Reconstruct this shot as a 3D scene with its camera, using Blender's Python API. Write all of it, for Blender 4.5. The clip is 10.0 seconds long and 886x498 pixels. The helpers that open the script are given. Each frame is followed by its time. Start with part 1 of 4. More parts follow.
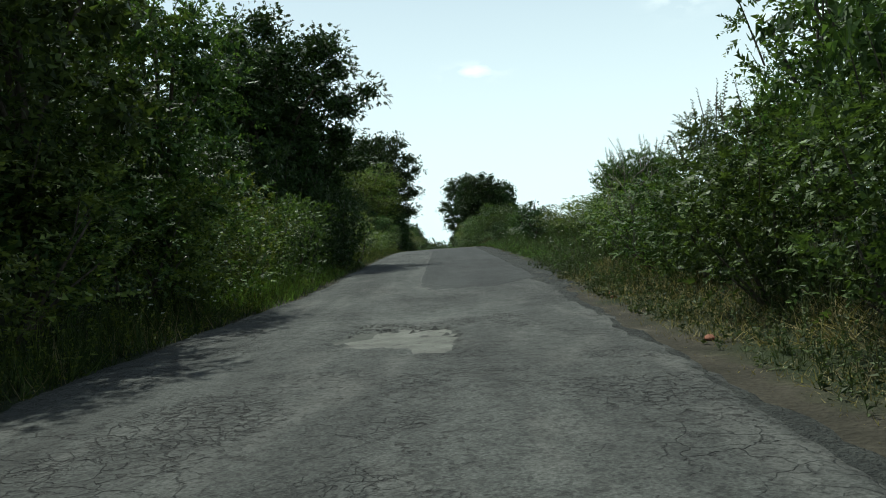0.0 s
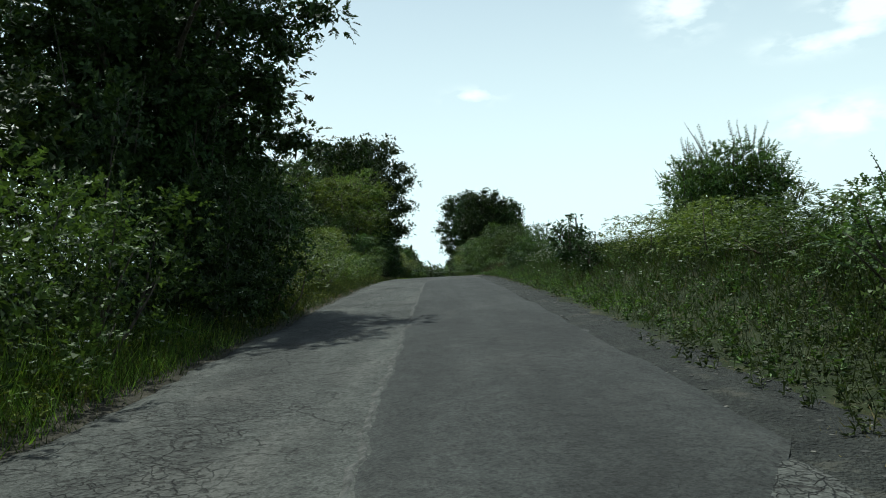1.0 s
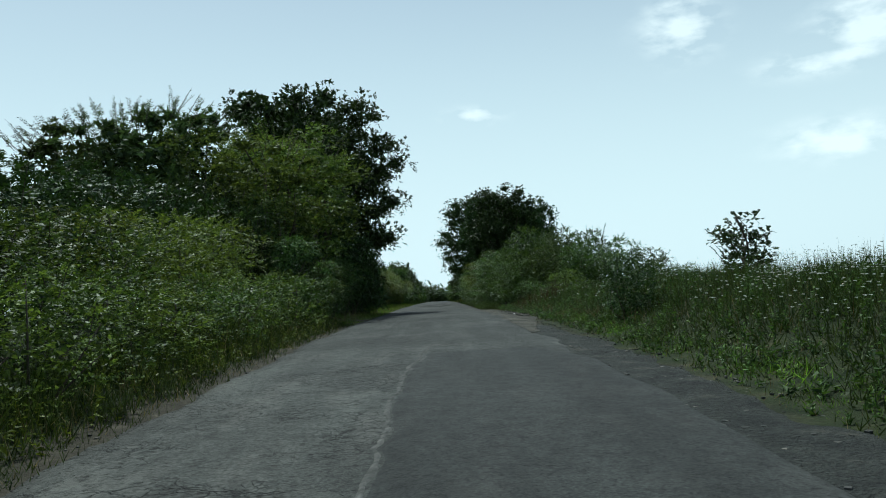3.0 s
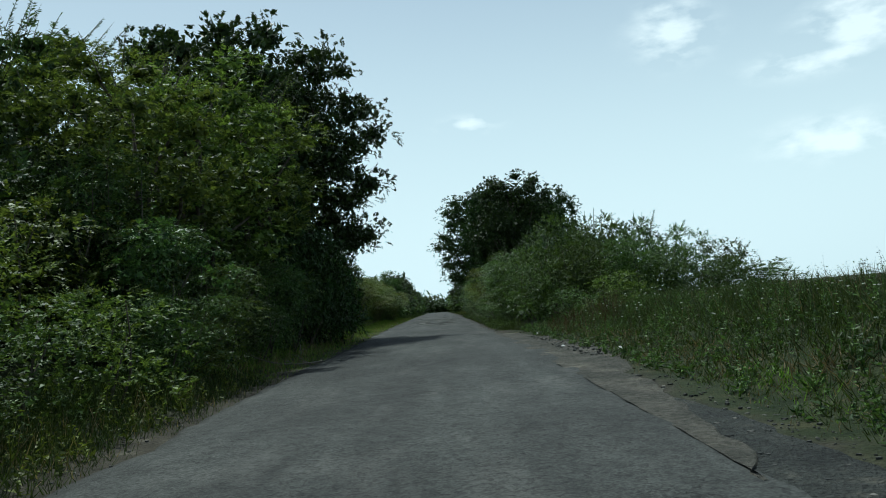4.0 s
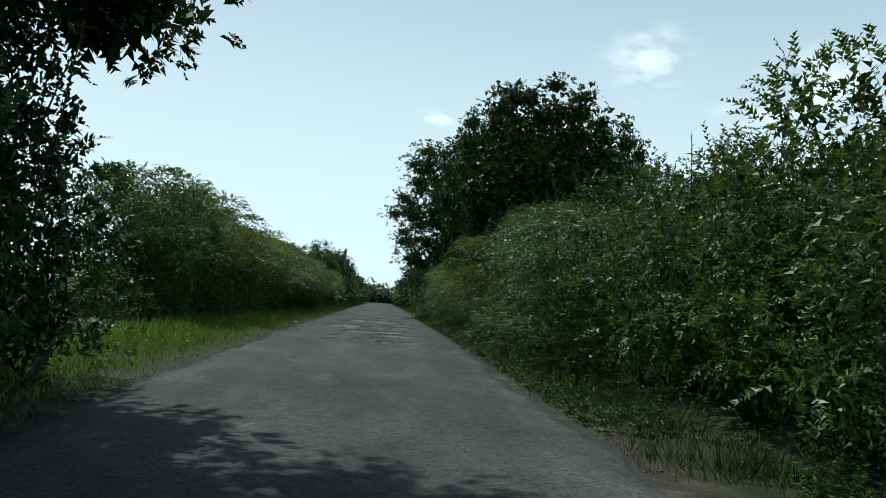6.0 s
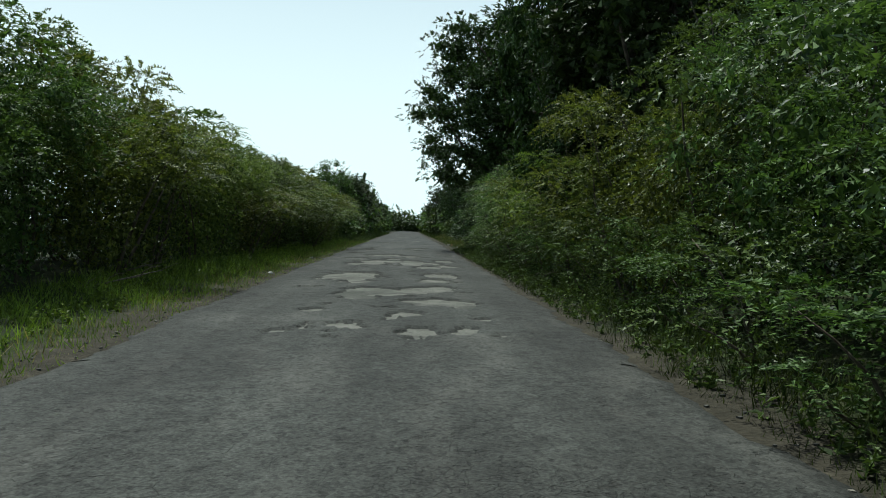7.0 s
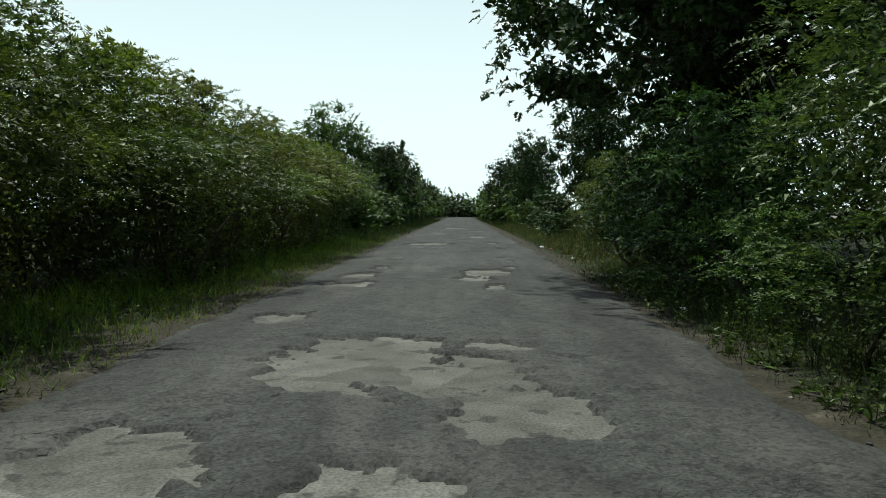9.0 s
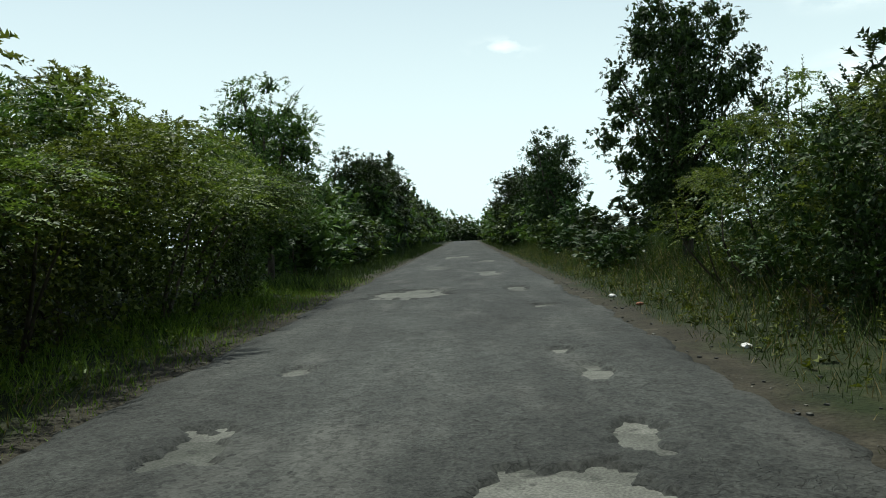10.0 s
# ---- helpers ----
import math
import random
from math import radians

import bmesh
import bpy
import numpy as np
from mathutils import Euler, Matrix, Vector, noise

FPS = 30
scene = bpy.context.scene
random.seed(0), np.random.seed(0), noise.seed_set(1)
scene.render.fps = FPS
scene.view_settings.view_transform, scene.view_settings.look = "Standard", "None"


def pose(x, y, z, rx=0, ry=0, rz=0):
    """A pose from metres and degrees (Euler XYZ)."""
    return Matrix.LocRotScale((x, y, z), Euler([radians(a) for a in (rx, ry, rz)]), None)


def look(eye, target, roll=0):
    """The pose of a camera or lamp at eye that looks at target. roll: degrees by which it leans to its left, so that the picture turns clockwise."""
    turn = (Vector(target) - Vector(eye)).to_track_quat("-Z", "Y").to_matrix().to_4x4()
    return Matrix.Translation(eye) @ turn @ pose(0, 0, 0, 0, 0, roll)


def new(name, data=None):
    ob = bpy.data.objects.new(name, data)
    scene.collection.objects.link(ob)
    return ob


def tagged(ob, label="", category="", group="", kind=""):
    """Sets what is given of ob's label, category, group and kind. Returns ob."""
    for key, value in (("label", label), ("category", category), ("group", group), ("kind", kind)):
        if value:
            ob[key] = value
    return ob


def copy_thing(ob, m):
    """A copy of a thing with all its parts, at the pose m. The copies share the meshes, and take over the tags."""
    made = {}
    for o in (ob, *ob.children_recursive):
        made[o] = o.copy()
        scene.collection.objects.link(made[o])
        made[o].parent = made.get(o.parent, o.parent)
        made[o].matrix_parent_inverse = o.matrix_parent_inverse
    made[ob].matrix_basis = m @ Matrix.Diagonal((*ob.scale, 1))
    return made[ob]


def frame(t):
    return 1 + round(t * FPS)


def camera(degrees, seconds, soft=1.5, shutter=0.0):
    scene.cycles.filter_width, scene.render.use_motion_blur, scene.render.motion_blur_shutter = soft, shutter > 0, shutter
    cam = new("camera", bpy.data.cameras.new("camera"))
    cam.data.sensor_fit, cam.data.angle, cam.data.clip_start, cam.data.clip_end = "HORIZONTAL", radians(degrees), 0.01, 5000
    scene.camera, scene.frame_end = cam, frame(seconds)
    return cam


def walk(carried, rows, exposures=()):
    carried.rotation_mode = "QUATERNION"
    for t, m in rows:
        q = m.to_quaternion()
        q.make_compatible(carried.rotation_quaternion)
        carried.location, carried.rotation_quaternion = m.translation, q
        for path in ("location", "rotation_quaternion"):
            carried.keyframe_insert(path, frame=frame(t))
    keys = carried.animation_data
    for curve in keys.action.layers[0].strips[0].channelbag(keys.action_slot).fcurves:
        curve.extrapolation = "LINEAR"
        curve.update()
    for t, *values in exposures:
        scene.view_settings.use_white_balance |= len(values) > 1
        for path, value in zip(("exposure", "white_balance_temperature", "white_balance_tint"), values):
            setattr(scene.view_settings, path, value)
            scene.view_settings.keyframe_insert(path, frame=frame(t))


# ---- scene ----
# ---- camera: a car driving up the lane; seconds, x, y, z, yaw, pitch, roll ----
cam = camera(58.15, 10.0, 1.0, 0.0)
ROWS = [
    (0, 0.000, -10.471, -0.268, -0.04, 0.53, 4.27),
    (0.5, 0.026, -3.413, -0.021, -1.00, 1.36, 3.10),
    (1, -0.004, 3.404, 0.232, -0.36, 2.14, 3.10),
    (1.5, -0.078, 10.012, 0.484, -1.42, 1.57, 2.62),
    (2, -0.102, 16.448, 0.706, -0.83, 2.08, 3.21),
    (2.5, -0.098, 22.823, 0.925, -0.37, 3.06, 3.22),
    (3, -0.080, 29.159, 1.142, -0.32, 3.49, 2.95),
    (3.2, -0.066, 31.706, 1.222, -0.91, 3.40, 3.11),
    (4.3, 0.041, 45.749, 1.559, -0.04, 5.14, 4.85),
    (4.5, 0.044, 48.307, 1.599, -1.21, 5.68, 3.32),
    (5, 0.017, 54.769, 1.661, -3.48, 4.92, 4.38),
    (5.2, 0.002, 57.344, 1.670, -4.94, 4.83, 2.75),
    (6.3, -0.064, 71.575, 1.683, -3.95, 3.43, -4.42),
    (6.5, -0.061, 74.182, 1.688, -6.30, 3.17, -2.19),
    (7, -0.030, 80.616, 1.704, -2.51, -1.68, -0.95),
    (7.5, -0.012, 87.124, 1.759, -1.26, -2.29, -1.43),
    (8, -0.010, 93.544, 1.781, -1.42, -2.89, -0.44),
    (8.5, -0.022, 100.001, 1.778, -0.88, -2.88, 0.83),
    (9, -0.079, 106.582, 1.737, 1.37, -2.81, 0.25),
    (9.5, -0.069, 113.056, 1.732, 2.67, -3.25, 1.41),
    (10, -0.034, 119.425, 1.766, 1.66, -1.10, 2.73),
]
walk(cam, [(t, pose(x, y, z, 90 + pitch, roll, yaw)) for t, x, y, z, yaw, pitch, roll in ROWS],
     [(0, 0.0, 6250, -2), (1.2, -0.06, 6100, -3), (2.5, -0.24, 5850, -4), (5.2, -0.27, 5800, -3), (6.5, -0.1, 6050, -2), (8.5, 0.0, 6450, -1), (10, -0.06, 6350, -1)])

# ---- world ----
SUN_WAY = Vector((-0.204, 0.408, 0.89)).normalized()      # towards the sun: high, ahead and a little to the left
world = bpy.data.worlds.new("sky")
scene.world = world
world.use_nodes = True
wn, wl = world.node_tree.nodes, world.node_tree.links
wn.clear()
sky = wn.new("ShaderNodeTexSky")
sky.sky_type, sky.sun_disc = "NISHITA", False
sky.sun_elevation, sky.sun_rotation = math.asin(SUN_WAY.z), math.atan2(SUN_WAY.x, SUN_WAY.y)
sky.air_density, sky.dust_density, sky.ozone_density = 1.0, 2.2, 1.0
SKY_STRENGTH = 0.10
coord = wn.new("ShaderNodeTexCoord")


def wmath(op, a, b=0.0, clamp=False):
    n = wn.new("ShaderNodeMath")
    n.operation, n.use_clamp = op, clamp
    for i, v in enumerate((a, b)):
        if isinstance(v, (int, float)):
            n.inputs[i].default_value = v
        else:
            wl.new(v, n.inputs[i])
    return n.outputs[0]


# thin summer haze and a few small fair-weather clouds
cloud_noise = wn.new("ShaderNodeTexNoise")
cloud_noise.inputs["Scale"].default_value, cloud_noise.inputs["Detail"].default_value = 22.0, 7.0
stretch = wn.new("ShaderNodeMapping")
stretch.inputs["Scale"].default_value = (1.0, 1.0, 2.2)
wl.new(coord.outputs["Generated"], stretch.inputs["Vector"])
wl.new(stretch.outputs[0], cloud_noise.inputs["Vector"])
total = None
for yaw, up, wide, tall in ((-18.1, 17.4, 1.9, 1.6), (-26.6, 13.9, 2.6, 0.7), (-30.0, 15.9, 2.6, 1.4), (-27.4, 8.9, 2.8, 1.0), (-3.2, 12.8, 1.5, 0.5)):
    c = Vector((-math.sin(radians(yaw)) * math.cos(radians(up)), math.cos(radians(yaw)) * math.cos(radians(up)), math.sin(radians(up))))
    side = Vector((c.y, -c.x, 0)).normalized()
    over = side.cross(c).normalized()
    terms = []
    for axis, size in ((side, wide), (over, tall)):
        d = wn.new("ShaderNodeVectorMath")
        d.operation = "DOT_PRODUCT"
        wl.new(coord.outputs["Generated"], d.inputs[0])
        d.inputs[1].default_value = axis
        off = wmath("SUBTRACT", d.outputs["Value"], c.dot(axis))
        off = wmath("DIVIDE", off, math.sin(radians(size)))
        terms.append(wmath("MULTIPLY", off, off))
    dd = wn.new("ShaderNodeVectorMath")
    dd.operation = "DOT_PRODUCT"
    wl.new(coord.outputs["Generated"], dd.inputs[0])
    dd.inputs[1].default_value = c
    blob = wmath("EXPONENT", wmath("MULTIPLY", wmath("ADD", *terms), -1.0))
    blob = wmath("MULTIPLY", blob, wmath("GREATER_THAN", dd.outputs["Value"], 0.0))
    total = blob if total is None else wmath("MAXIMUM", total, blob)
ragged = wmath("ADD", wmath("MULTIPLY", cloud_noise.outputs["Fac"], 3.2), -1.75)
cover = wmath("MULTIPLY", wmath("ADD", total, wmath("MULTIPLY", ragged, wmath("MINIMUM", wmath("MULTIPLY", total, 3.0), 1.0))), 1.25, True)
cover = wmath("MULTIPLY", cover, 0.66)
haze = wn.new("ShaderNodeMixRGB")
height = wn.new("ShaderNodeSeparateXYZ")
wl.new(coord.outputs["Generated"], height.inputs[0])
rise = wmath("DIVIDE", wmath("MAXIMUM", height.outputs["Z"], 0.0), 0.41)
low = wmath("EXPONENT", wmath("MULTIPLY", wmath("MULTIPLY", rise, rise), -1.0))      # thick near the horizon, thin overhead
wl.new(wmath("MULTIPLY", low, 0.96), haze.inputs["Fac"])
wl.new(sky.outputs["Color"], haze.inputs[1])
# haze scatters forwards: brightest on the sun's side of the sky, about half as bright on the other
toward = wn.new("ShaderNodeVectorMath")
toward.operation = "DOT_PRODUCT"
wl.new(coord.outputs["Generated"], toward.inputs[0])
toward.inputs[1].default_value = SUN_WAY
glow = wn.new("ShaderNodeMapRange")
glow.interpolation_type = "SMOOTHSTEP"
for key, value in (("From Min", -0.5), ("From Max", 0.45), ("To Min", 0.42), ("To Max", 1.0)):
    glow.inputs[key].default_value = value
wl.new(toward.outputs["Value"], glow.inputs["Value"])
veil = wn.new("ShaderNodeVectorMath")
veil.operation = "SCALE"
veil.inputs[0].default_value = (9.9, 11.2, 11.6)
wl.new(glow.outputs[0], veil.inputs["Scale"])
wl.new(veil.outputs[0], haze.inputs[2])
mixed = wn.new("ShaderNodeMixRGB")
wl.new(cover, mixed.inputs["Fac"])
wl.new(haze.outputs[0], mixed.inputs[1])
mixed.inputs[2].default_value = (13.0, 13.4, 13.4, 1)
back = wn.new("ShaderNodeBackground")
back.inputs["Strength"].default_value = SKY_STRENGTH
out = wn.new("ShaderNodeOutputWorld")
wl.new(mixed.outputs[0], back.inputs["Color"])
wl.new(back.outputs[0], out.inputs["Surface"])
lamp = bpy.data.lights.new("sun", "SUN")
lamp.energy, lamp.angle, lamp.color = 4.6, radians(0.6), (1.0, 0.97, 0.92)
sun = new("sun", lamp)
sun.matrix_basis = look(SUN_WAY * 50, (0, 0, 0))
scene.view_settings.exposure = 0.0


# ---- materials ----
def material(name, rough=0.8, spec=0.3):
    m = bpy.data.materials.new(name)
    m.use_nodes = True
    b = m.node_tree.nodes["Principled BSDF"]
    b.inputs["Roughness"].default_value, b.inputs["Specular IOR Level"].default_value = rough, spec
    return m, m.node_tree.nodes, m.node_tree.links, b


def texture(m, kind, scale, detail=4.0, where="Object", stretch=None, **more):
    nodes, links = m.node_tree.nodes, m.node_tree.links
    c = nodes.new("ShaderNodeTexCoord").outputs[where]
    if stretch:
        mp = nodes.new("ShaderNodeMapping")
        mp.inputs["Scale"].default_value = stretch
        links.new(c, mp.inputs["Vector"])
        c = mp.outputs[0]
    t = nodes.new(kind)
    links.new(c, t.inputs["Vector"])
    t.inputs["Scale"].default_value = scale
    if "Detail" in t.inputs:
        t.inputs["Detail"].default_value = detail
    if more.get("feature"):
        t.feature = more["feature"]
    return t


def ramp(m, fac, *stops):
    r = m.node_tree.nodes.new("ShaderNodeValToRGB")
    e = r.color_ramp.elements
    while len(e) < len(stops):
        e.new(0.5)
    for s, (p, col) in zip(e, stops):
        s.position, s.color = p, (*(col if isinstance(col, tuple) else (col,) * 3), 1)
    m.node_tree.links.new(fac, r.inputs["Fac"])
    return r.outputs["Color"]


def mix(m, fac, a, b, how="MIX"):
    n = m.node_tree.nodes.new("ShaderNodeMixRGB")
    n.blend_type = how
    for i, v in enumerate((fac, a, b)):
        if isinstance(v, (int, float)):
            n.inputs[i].default_value = v if i == 0 else (v, v, v, 1)
        elif isinstance(v, tuple):
            n.inputs[i].default_value = (*v, 1)
        else:
            m.node_tree.links.new(v, n.inputs[i])
    return n.outputs[0]


def bump(m, height, strength, distance, base=None):
    n = m.node_tree.nodes.new("ShaderNodeBump")
    n.inputs["Strength"].default_value, n.inputs["Distance"].default_value = strength, distance
    m.node_tree.links.new(height, n.inputs["Height"])
    if base is not None:
        m.node_tree.links.new(base, n.inputs["Normal"])
    return n.outputs["Normal"]


def leaf_material(name, dark, light, rough=0.5, through_leaf=0.35):
    """Leaves: each leaf and each plant has its own shade; some light comes through them."""
    m, nodes, links, b = material(name, rough + 0.06, 0.16)
    g = nodes.new("ShaderNodeNewGeometry")
    o = nodes.new("ShaderNodeObjectInfo")
    col = ramp(m, g.outputs["Random Per Island"], (0.0, tuple(c * 0.85 for c in dark)), (0.6, tuple(c * 0.85 for c in light)), (1.0, tuple(c * 1.4 for c in light)))
    hue = nodes.new("ShaderNodeHueSaturation")
    links.new(col, hue.inputs["Color"])
    wob = nodes.new("ShaderNodeMapRange")
    wob.inputs["To Min"].default_value, wob.inputs["To Max"].default_value = 0.478, 0.515
    links.new(o.outputs["Random"], wob.inputs["Value"])
    links.new(wob.outputs[0], hue.inputs["Hue"])
    val = nodes.new("ShaderNodeMapRange")
    val.inputs["To Min"].default_value, val.inputs["To Max"].default_value = 0.75, 1.25
    links.new(o.outputs["Random"], val.inputs["Value"])
    links.new(val.outputs[0], hue.inputs["Value"])
    n = texture(m, "ShaderNodeTexNoise", 1.1, 2.0)
    col = mix(m, 0.55, hue.outputs[0], ramp(m, n.outputs["Fac"], (0.3, 0.55), (0.7, 1.3)), "MULTIPLY")
    links.new(col, b.inputs["Base Color"])
    t = nodes.new("ShaderNodeBsdfTranslucent")
    links.new(mix(m, 1.0, col, (1.25, 1.3, 0.7), "MULTIPLY"), t.inputs["Color"])
    s = nodes.new("ShaderNodeMixShader")
    s.inputs[0].default_value = through_leaf
    links.new(b.outputs[0], s.inputs[1])
    links.new(t.outputs[0], s.inputs[2])
    links.new(s.outputs[0], nodes["Material Output"].inputs["Surface"])
    return m


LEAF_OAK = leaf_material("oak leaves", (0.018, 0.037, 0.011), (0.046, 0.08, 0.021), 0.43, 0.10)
LEAF_HEDGE = leaf_material("hedge leaves", (0.022, 0.047, 0.014), (0.086, 0.138, 0.035), 0.44, 0.22)
LEAF_LIGHT = leaf_material("light green leaves", (0.036, 0.06, 0.012), (0.128, 0.166, 0.028), 0.46, 0.24)
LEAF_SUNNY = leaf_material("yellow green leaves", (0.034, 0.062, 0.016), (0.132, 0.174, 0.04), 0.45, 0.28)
LEAF_LOCUST = leaf_material("locust leaves", (0.02, 0.046, 0.016), (0.1, 0.16, 0.045), 0.36, 0.2)
LEAF_WILLOW = leaf_material("grey green leaves", (0.03, 0.05, 0.018), (0.08, 0.118, 0.043), 0.5, 0.18)
GRASS = leaf_material("verge grass", (0.019, 0.034, 0.009), (0.054, 0.076, 0.019), 0.58, 0.19)
LUSH = leaf_material("lush verge grass", (0.05, 0.1, 0.016), (0.165, 0.25, 0.042), 0.58, 0.28)
STRAW = leaf_material("dry grass", (0.1, 0.085, 0.042), (0.24, 0.195, 0.1), 0.70, 0.2)
RUSTY = leaf_material("rusty dock leaves", (0.05, 0.04, 0.018), (0.105, 0.074, 0.036), 0.70, 0.2)

PETAL, nodes, links, b = material("white umbel flowers", 0.7)
b.inputs["Base Color"].default_value = (0.72, 0.72, 0.64, 1)

BARK, nodes, links, b = material("bark", 0.9, 0.2)
n1 = texture(BARK, "ShaderNodeTexNoise", 14, 6, stretch=(1, 1, 0.25))
links.new(ramp(BARK, n1.outputs["Fac"], (0.3, (0.03, 0.024, 0.018)), (0.7, (0.13, 0.11, 0.085))), b.inputs["Base Color"])
links.new(bump(BARK, n1.outputs["Fac"], 0.8, 0.02), b.inputs["Normal"])

DRYWOOD, nodes, links, b = material("dry grey stalks", 0.9, 0.2)
n1 = texture(DRYWOOD, "ShaderNodeTexNoise", 30, 3)
links.new(ramp(DRYWOOD, n1.outputs["Fac"], (0.3, (0.1, 0.09, 0.07)), (0.7, (0.24, 0.215, 0.17))), b.inputs["Base Color"])


def asphalt(name, dark, light, cracks, tint=(1, 1, 1), gritty=0.6, pits=0.4, dusty=0.45):
    """Weathered bitumen: bare aggregate, wheel tracks, dust stains and a net of cracks."""
    m, nodes, links, b = material(name, 0.9, 0.25)
    big = texture(m, "ShaderNodeTexNoise", 0.55, 5, stretch=(1, 0.45, 1))
    mid = texture(m, "ShaderNodeTexNoise", 5.0, 6)
    fine = texture(m, "ShaderNodeTexNoise", 42.0, 4)
    stone = texture(m, "ShaderNodeTexVoronoi", 70.0)
    col = ramp(m, big.outputs["Fac"], (0.3, tuple(dark * c for c in tint)), (0.72, tuple(light * c for c in tint)))
    col = mix(m, 0.75, col, ramp(m, mid.outputs["Fac"], (0.25, 0.6), (0.75, 1.35)), "MULTIPLY")
    col = mix(m, 0.7, col, ramp(m, fine.outputs["Fac"], (0.3, 0.35), (0.7, 1.7)), "MULTIPLY")
    streak = texture(m, "ShaderNodeTexNoise", 1.6, 4, stretch=(1, 0.06, 1))
    col = mix(m, 0.6, col, ramp(m, streak.outputs["Fac"], (0.35, 0.7), (0.65, 1.3)), "MULTIPLY")
    dust = ramp(m, texture(m, "ShaderNodeTexNoise", 1.7, 7, stretch=(1, 0.3, 1)).outputs["Fac"], (0.52, 0.0), (0.75, dusty))
    col = mix(m, dust, col, (0.088, 0.087, 0.077))
    wobble = mix(m, 0.5, nodes.new("ShaderNodeTexCoord").outputs["Object"], texture(m, "ShaderNodeTexNoise", 2.2, 5).outputs["Color"], "ADD")
    heights = []
    for scale, width, lo, hi in ((0.8, 0.008, 0.45, 0.56), (2.7, 0.017, 0.5, 0.62), (8.0, 0.05, 0.5, 0.6)):
        v = nodes.new("ShaderNodeTexVoronoi")
        v.feature = "DISTANCE_TO_EDGE"
        v.inputs["Scale"].default_value = scale
        links.new(wobble, v.inputs["Vector"])
        line = ramp(m, v.outputs["Distance"], (0.0, 1.0), (width, 0.0))
        patchy = ramp(m, texture(m, "ShaderNodeTexNoise", {0.8: 0.4, 2.7: 0.55, 8.0: 0.8}[scale], 4).outputs["Fac"], (lo, 0.0), (hi, 1.0))
        f = mix(m, 1.0, line, patchy, "MULTIPLY")
        f = mix(m, 1.0, f, cracks, "MULTIPLY")
        col = mix(m, f, col, (0.014, 0.014, 0.013))
        heights.append(f)
    pit = ramp(m, texture(m, "ShaderNodeTexNoise", 13.0, 3.0, stretch=(0.8, 1, 1)).outputs["Fac"], (0.595, 0.0), (0.635, 1.0))
    where = ramp(m, texture(m, "ShaderNodeTexNoise", 0.7, 5).outputs["Fac"], (0.42, 0.08), (0.6, 1.0))
    pit = mix(m, 1.0, mix(m, 1.0, pit, where, "MULTIPLY"), pits, "MULTIPLY")
    col = mix(m, pit, col, (0.016, 0.016, 0.014))
    heights.append(pit)
    deep = mix(m, 1.0, mix(m, 1.0, heights[0], heights[1], "ADD"), heights[2], "ADD")
    deep = mix(m, 1.0, deep, heights[3], "ADD")
    inv = nodes.new("ShaderNodeInvert")
    links.new(deep, inv.inputs["Color"])
    grit = texture(m, "ShaderNodeTexVoronoi", 26.0)
    col = mix(m, gritty, col, ramp(m, grit.outputs["Color"], (0.1, 0.3), (0.8, 1.4), (0.97, 1.9)), "MULTIPLY")
    links.new(col, b.inputs["Base Color"])
    n = bump(m, stone.outputs["Distance"], 0.5, 0.006)
    n = bump(m, mid.outputs["Fac"], 0.35, 0.02, n)
    links.new(bump(m, inv.outputs[0], 0.9, 0.02, n), b.inputs["Normal"])
    return m


ASPHALT_OLD = asphalt("old cracked asphalt", 0.026, 0.044, 1.0, (0.94, 1.0, 0.89), 0.85, 1.0, 0.4)
ASPHALT_COARSE = asphalt("coarse worn asphalt", 0.018, 0.032, 0.3, (0.94, 1.0, 0.89), 1.0, 0.6, 0.3)
ASPHALT_NEW = asphalt("newer dark asphalt", 0.0165, 0.0245, 0.12, (0.92, 1.0, 0.92), 0.75, 0.35, 0.15)

DUST, nodes, links, b = material("pale pothole bottom", 0.95, 0.15)
n1 = texture(DUST, "ShaderNodeTexNoise", 3.2, 6)
n2 = texture(DUST, "ShaderNodeTexNoise", 60, 4)
col = ramp(DUST, n1.outputs["Fac"], (0.3, (0.108, 0.109, 0.097)), (0.7, (0.178, 0.178, 0.16)))
n3 = texture(DUST, "ShaderNodeTexNoise", 5.5, 7)
warp = mix(DUST, 0.35, nodes.new("ShaderNodeTexCoord").outputs["Object"], texture(DUST, "ShaderNodeTexNoise", 2.0, 4).outputs["Color"], "ADD")
cell = nodes.new("ShaderNodeTexVoronoi")
cell.inputs["Scale"].default_value = 1.1
links.new(warp, cell.inputs["Vector"])
col = mix(DUST, 1.0, col, ramp(DUST, cell.outputs["Color"], (0.15, (0.5, 0.52, 0.5)), (0.45, (0.8, 0.81, 0.79)), (0.85, (1.02, 1.02, 1.0))), "MULTIPLY")
col = mix(DUST, ramp(DUST, n3.outputs["Fac"], (0.6, 0.0), (0.66, 0.7)), col, (0.035, 0.036, 0.033))
links.new(mix(DUST, 0.8, col, ramp(DUST, n2.outputs["Fac"], (0.3, 0.5), (0.7, 1.4)), "MULTIPLY"), b.inputs["Base Color"])
links.new(bump(DUST, n2.outputs["Fac"], 0.5, 0.01), b.inputs["Normal"])

